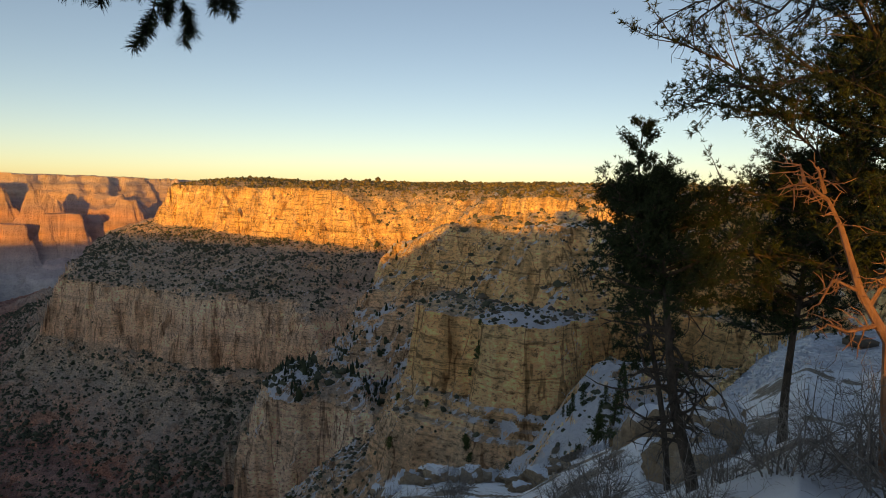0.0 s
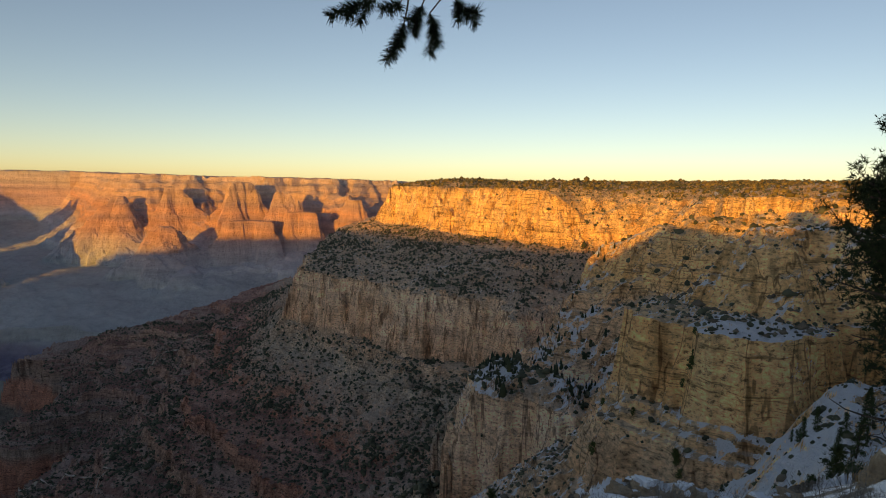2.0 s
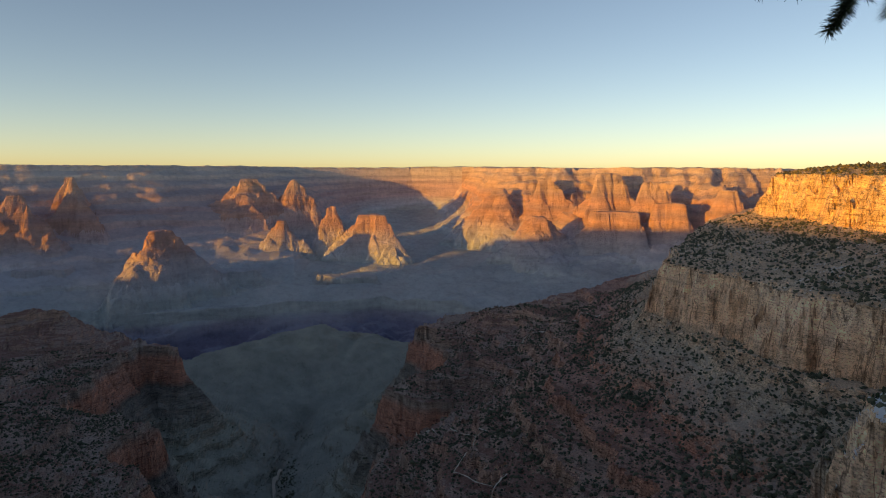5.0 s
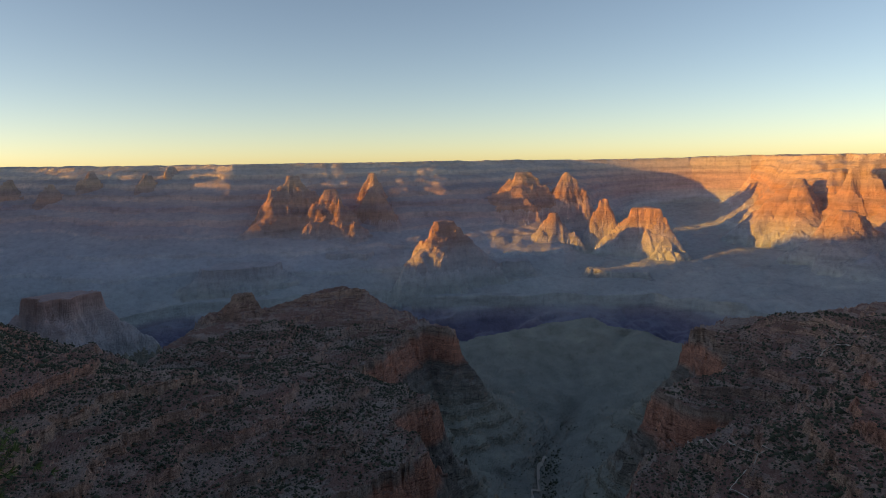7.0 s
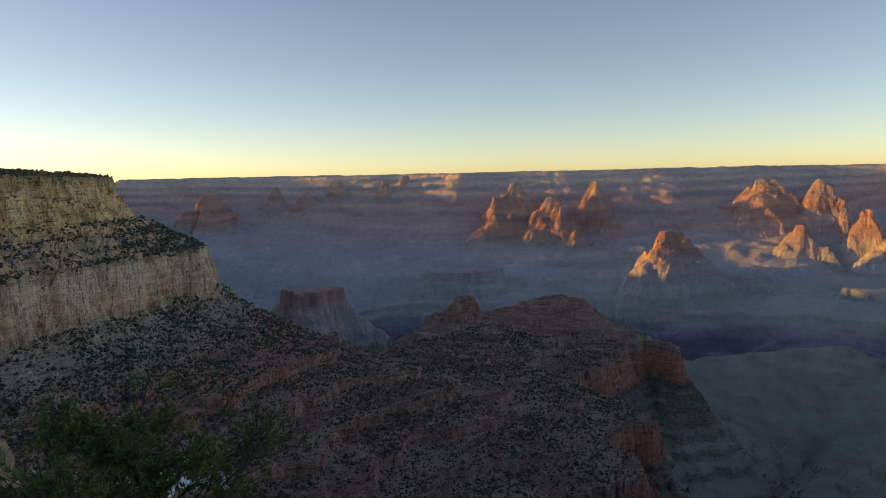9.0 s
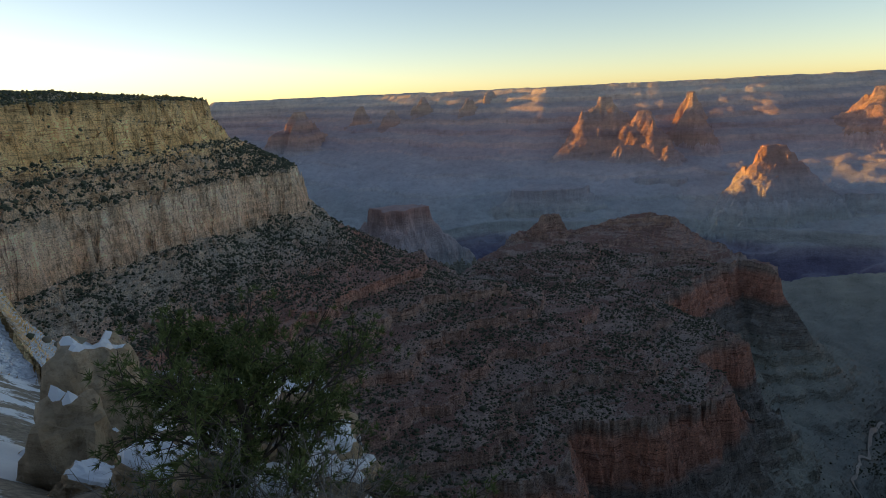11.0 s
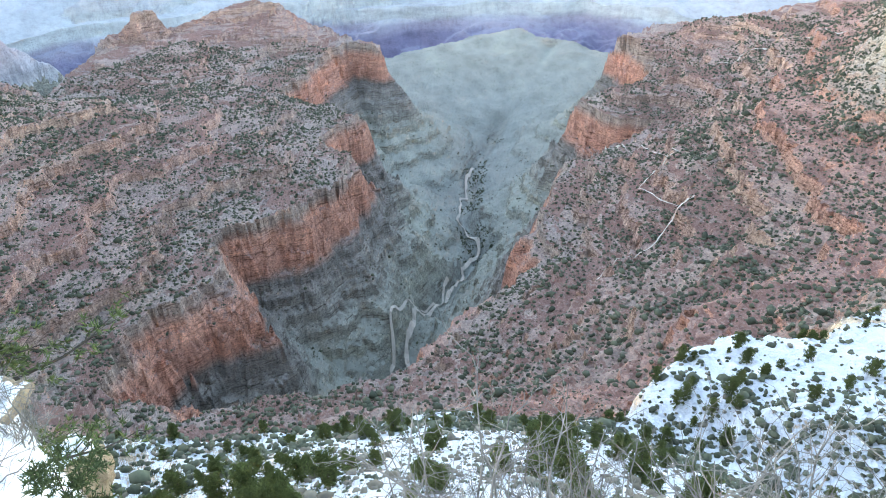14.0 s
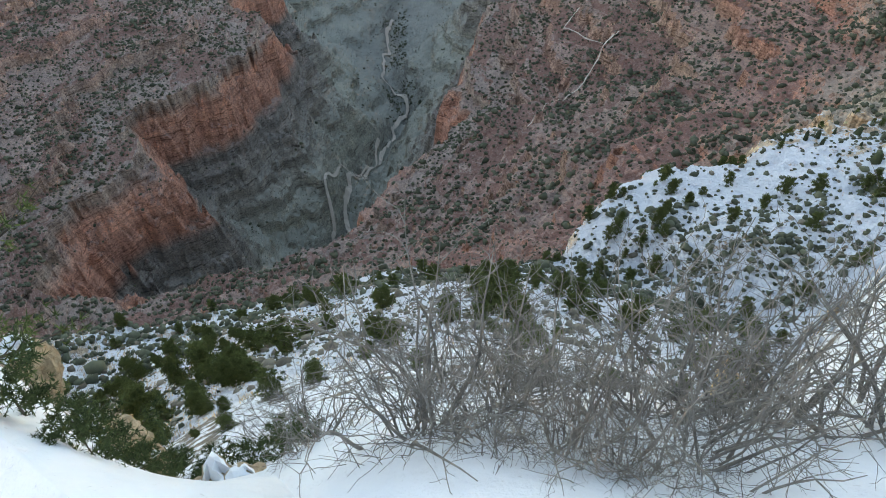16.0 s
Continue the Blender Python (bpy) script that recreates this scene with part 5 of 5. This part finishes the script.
def plant():
    rng = np.random.default_rng(9)
    for n, p in enumerate(pick(slope_trees, rng, 300)):
        ob = kinds[n] if n < 3 else copy_thing(kinds[n % 3], Matrix())
        tagged(stand(ob, Vector(p) - Vector((0, 0, 0.2)), float(rng.uniform(0, 360)), float(rng.uniform(0.5, 1.6)) * min(max(math.hypot(p[0], p[1]) / 75, 0.26), 1.0)), group="pinyons on the snow slope")
    places = [(10.7, 85, 1.0), (14.1, 80, 1.15), (2.0, 70, 0.9), (9.6, 66, 0.8), (12.4, 95, 0.9), (6.0, 75, 0.8), (3.6, 66, 0.7), (8.2, 78, 1.0), (16.0, 70, 0.8), (13.2, 64, 0.7), (0.4, 74, 0.7), (11.6, 120, 1.0), (9.0, 110, 0.9), (13.6, 140, 1.1), (15.2, 110, 1.0), (7.4, 92, 0.8), (12.8, 76, 0.6), (15.6, 160, 1.2), (10.2, 150, 1.0), (5.2, 88, 0.8), (14.6, 92, 0.7)]
    for n in range(34):
        places.append((float(rng.uniform(3, 17)), float(rng.uniform(55, 230)), float(rng.uniform(0.35, 1.05))))
    for n, (az, d, k) in enumerate(places):
        ob = firs[n] if n < 2 else copy_thing(firs[n % 2], Matrix())
        foot = spot(az, d, -0.3)
        tagged(stand(ob, foot, n * 70, k), group="firs in the gully")


plant()


def pale_track(name, label, line, width, wiggle, lift=5.0):
    """A dry stream bed or footpath that lies on the land."""
    pts = []
    for (ax, ay), (bx, by) in zip(line[:-1], line[1:]):
        n = max(2, int(math.hypot(bx - ax, by - ay) / 7))
        pts += [(ax + (bx - ax) * i / n, ay + (by - ay) * i / n) for i in range(n)]
    p = np.array(pts)
    p = p + wiggle * np.stack((fbm(p[:, 0], p[:, 1], 90, 2, 301), fbm(p[:, 0], p[:, 1], 90, 2, 303)), -1)
    d = np.gradient(p, axis=0)
    side = np.stack((-d[:, 1], d[:, 0]), -1) / np.maximum(np.linalg.norm(d, axis=1), 1e-6)[:, None]
    w = width * (1 + 0.5 * fbm(p[:, 0], p[:, 1], 30, 2, 305))[:, None]
    rows = [p + side * w * s for s in (-0.5, 0.0, 0.5)]
    verts = []
    for q in rows:
        z, _ = land(q[:, 0], q[:, 1])
        verts += [(x, y, zz + lift) for (x, y), zz in zip(q, z)]
    n = len(p)
    faces = [(r * n + i, r * n + i + 1, (r + 1) * n + i + 1, (r + 1) * n + i) for r in range(2) for i in range(n - 1)]
    return tagged(part(name, verts, faces, SAND), label, "path", kind="structure")


def sand():
    n = Nodes("pale_dry_gravel")
    v = n.noise(n.place(), 0.4, 5, 0.7)
    return n.done(n.ramp(v, [(0.3, (0.45, 0.39, 0.33)), (0.7, (0.62, 0.56, 0.49))]), 0.95, 0.1)


SAND = sand()
pale_track("creek_bed", "pale dry creek bed winding down the valley", CREEK[:9], 7.0, 22)
pale_track("creek_bed", "pale dry side channel of the creek", plan((-74.8, 830), (-73.6, 960), (-71.4, 1050), (-68.6, 1150), (-66.2, 1260)), 4.5, 26)
pale_track("footpath", "pale footpath crossing the red slopes", plan((-50, 760), (-46, 820), (-43, 930), (-48, 1000), (-45, 1100), (-49, 1200), (-51, 1330)), 1.8, 14)
pale_track("footpath", "pale footpath on the far red slopes", plan((-44, 1750), (-41, 1800), (-38, 1760), (-35, 1720)), 4.0, 10)
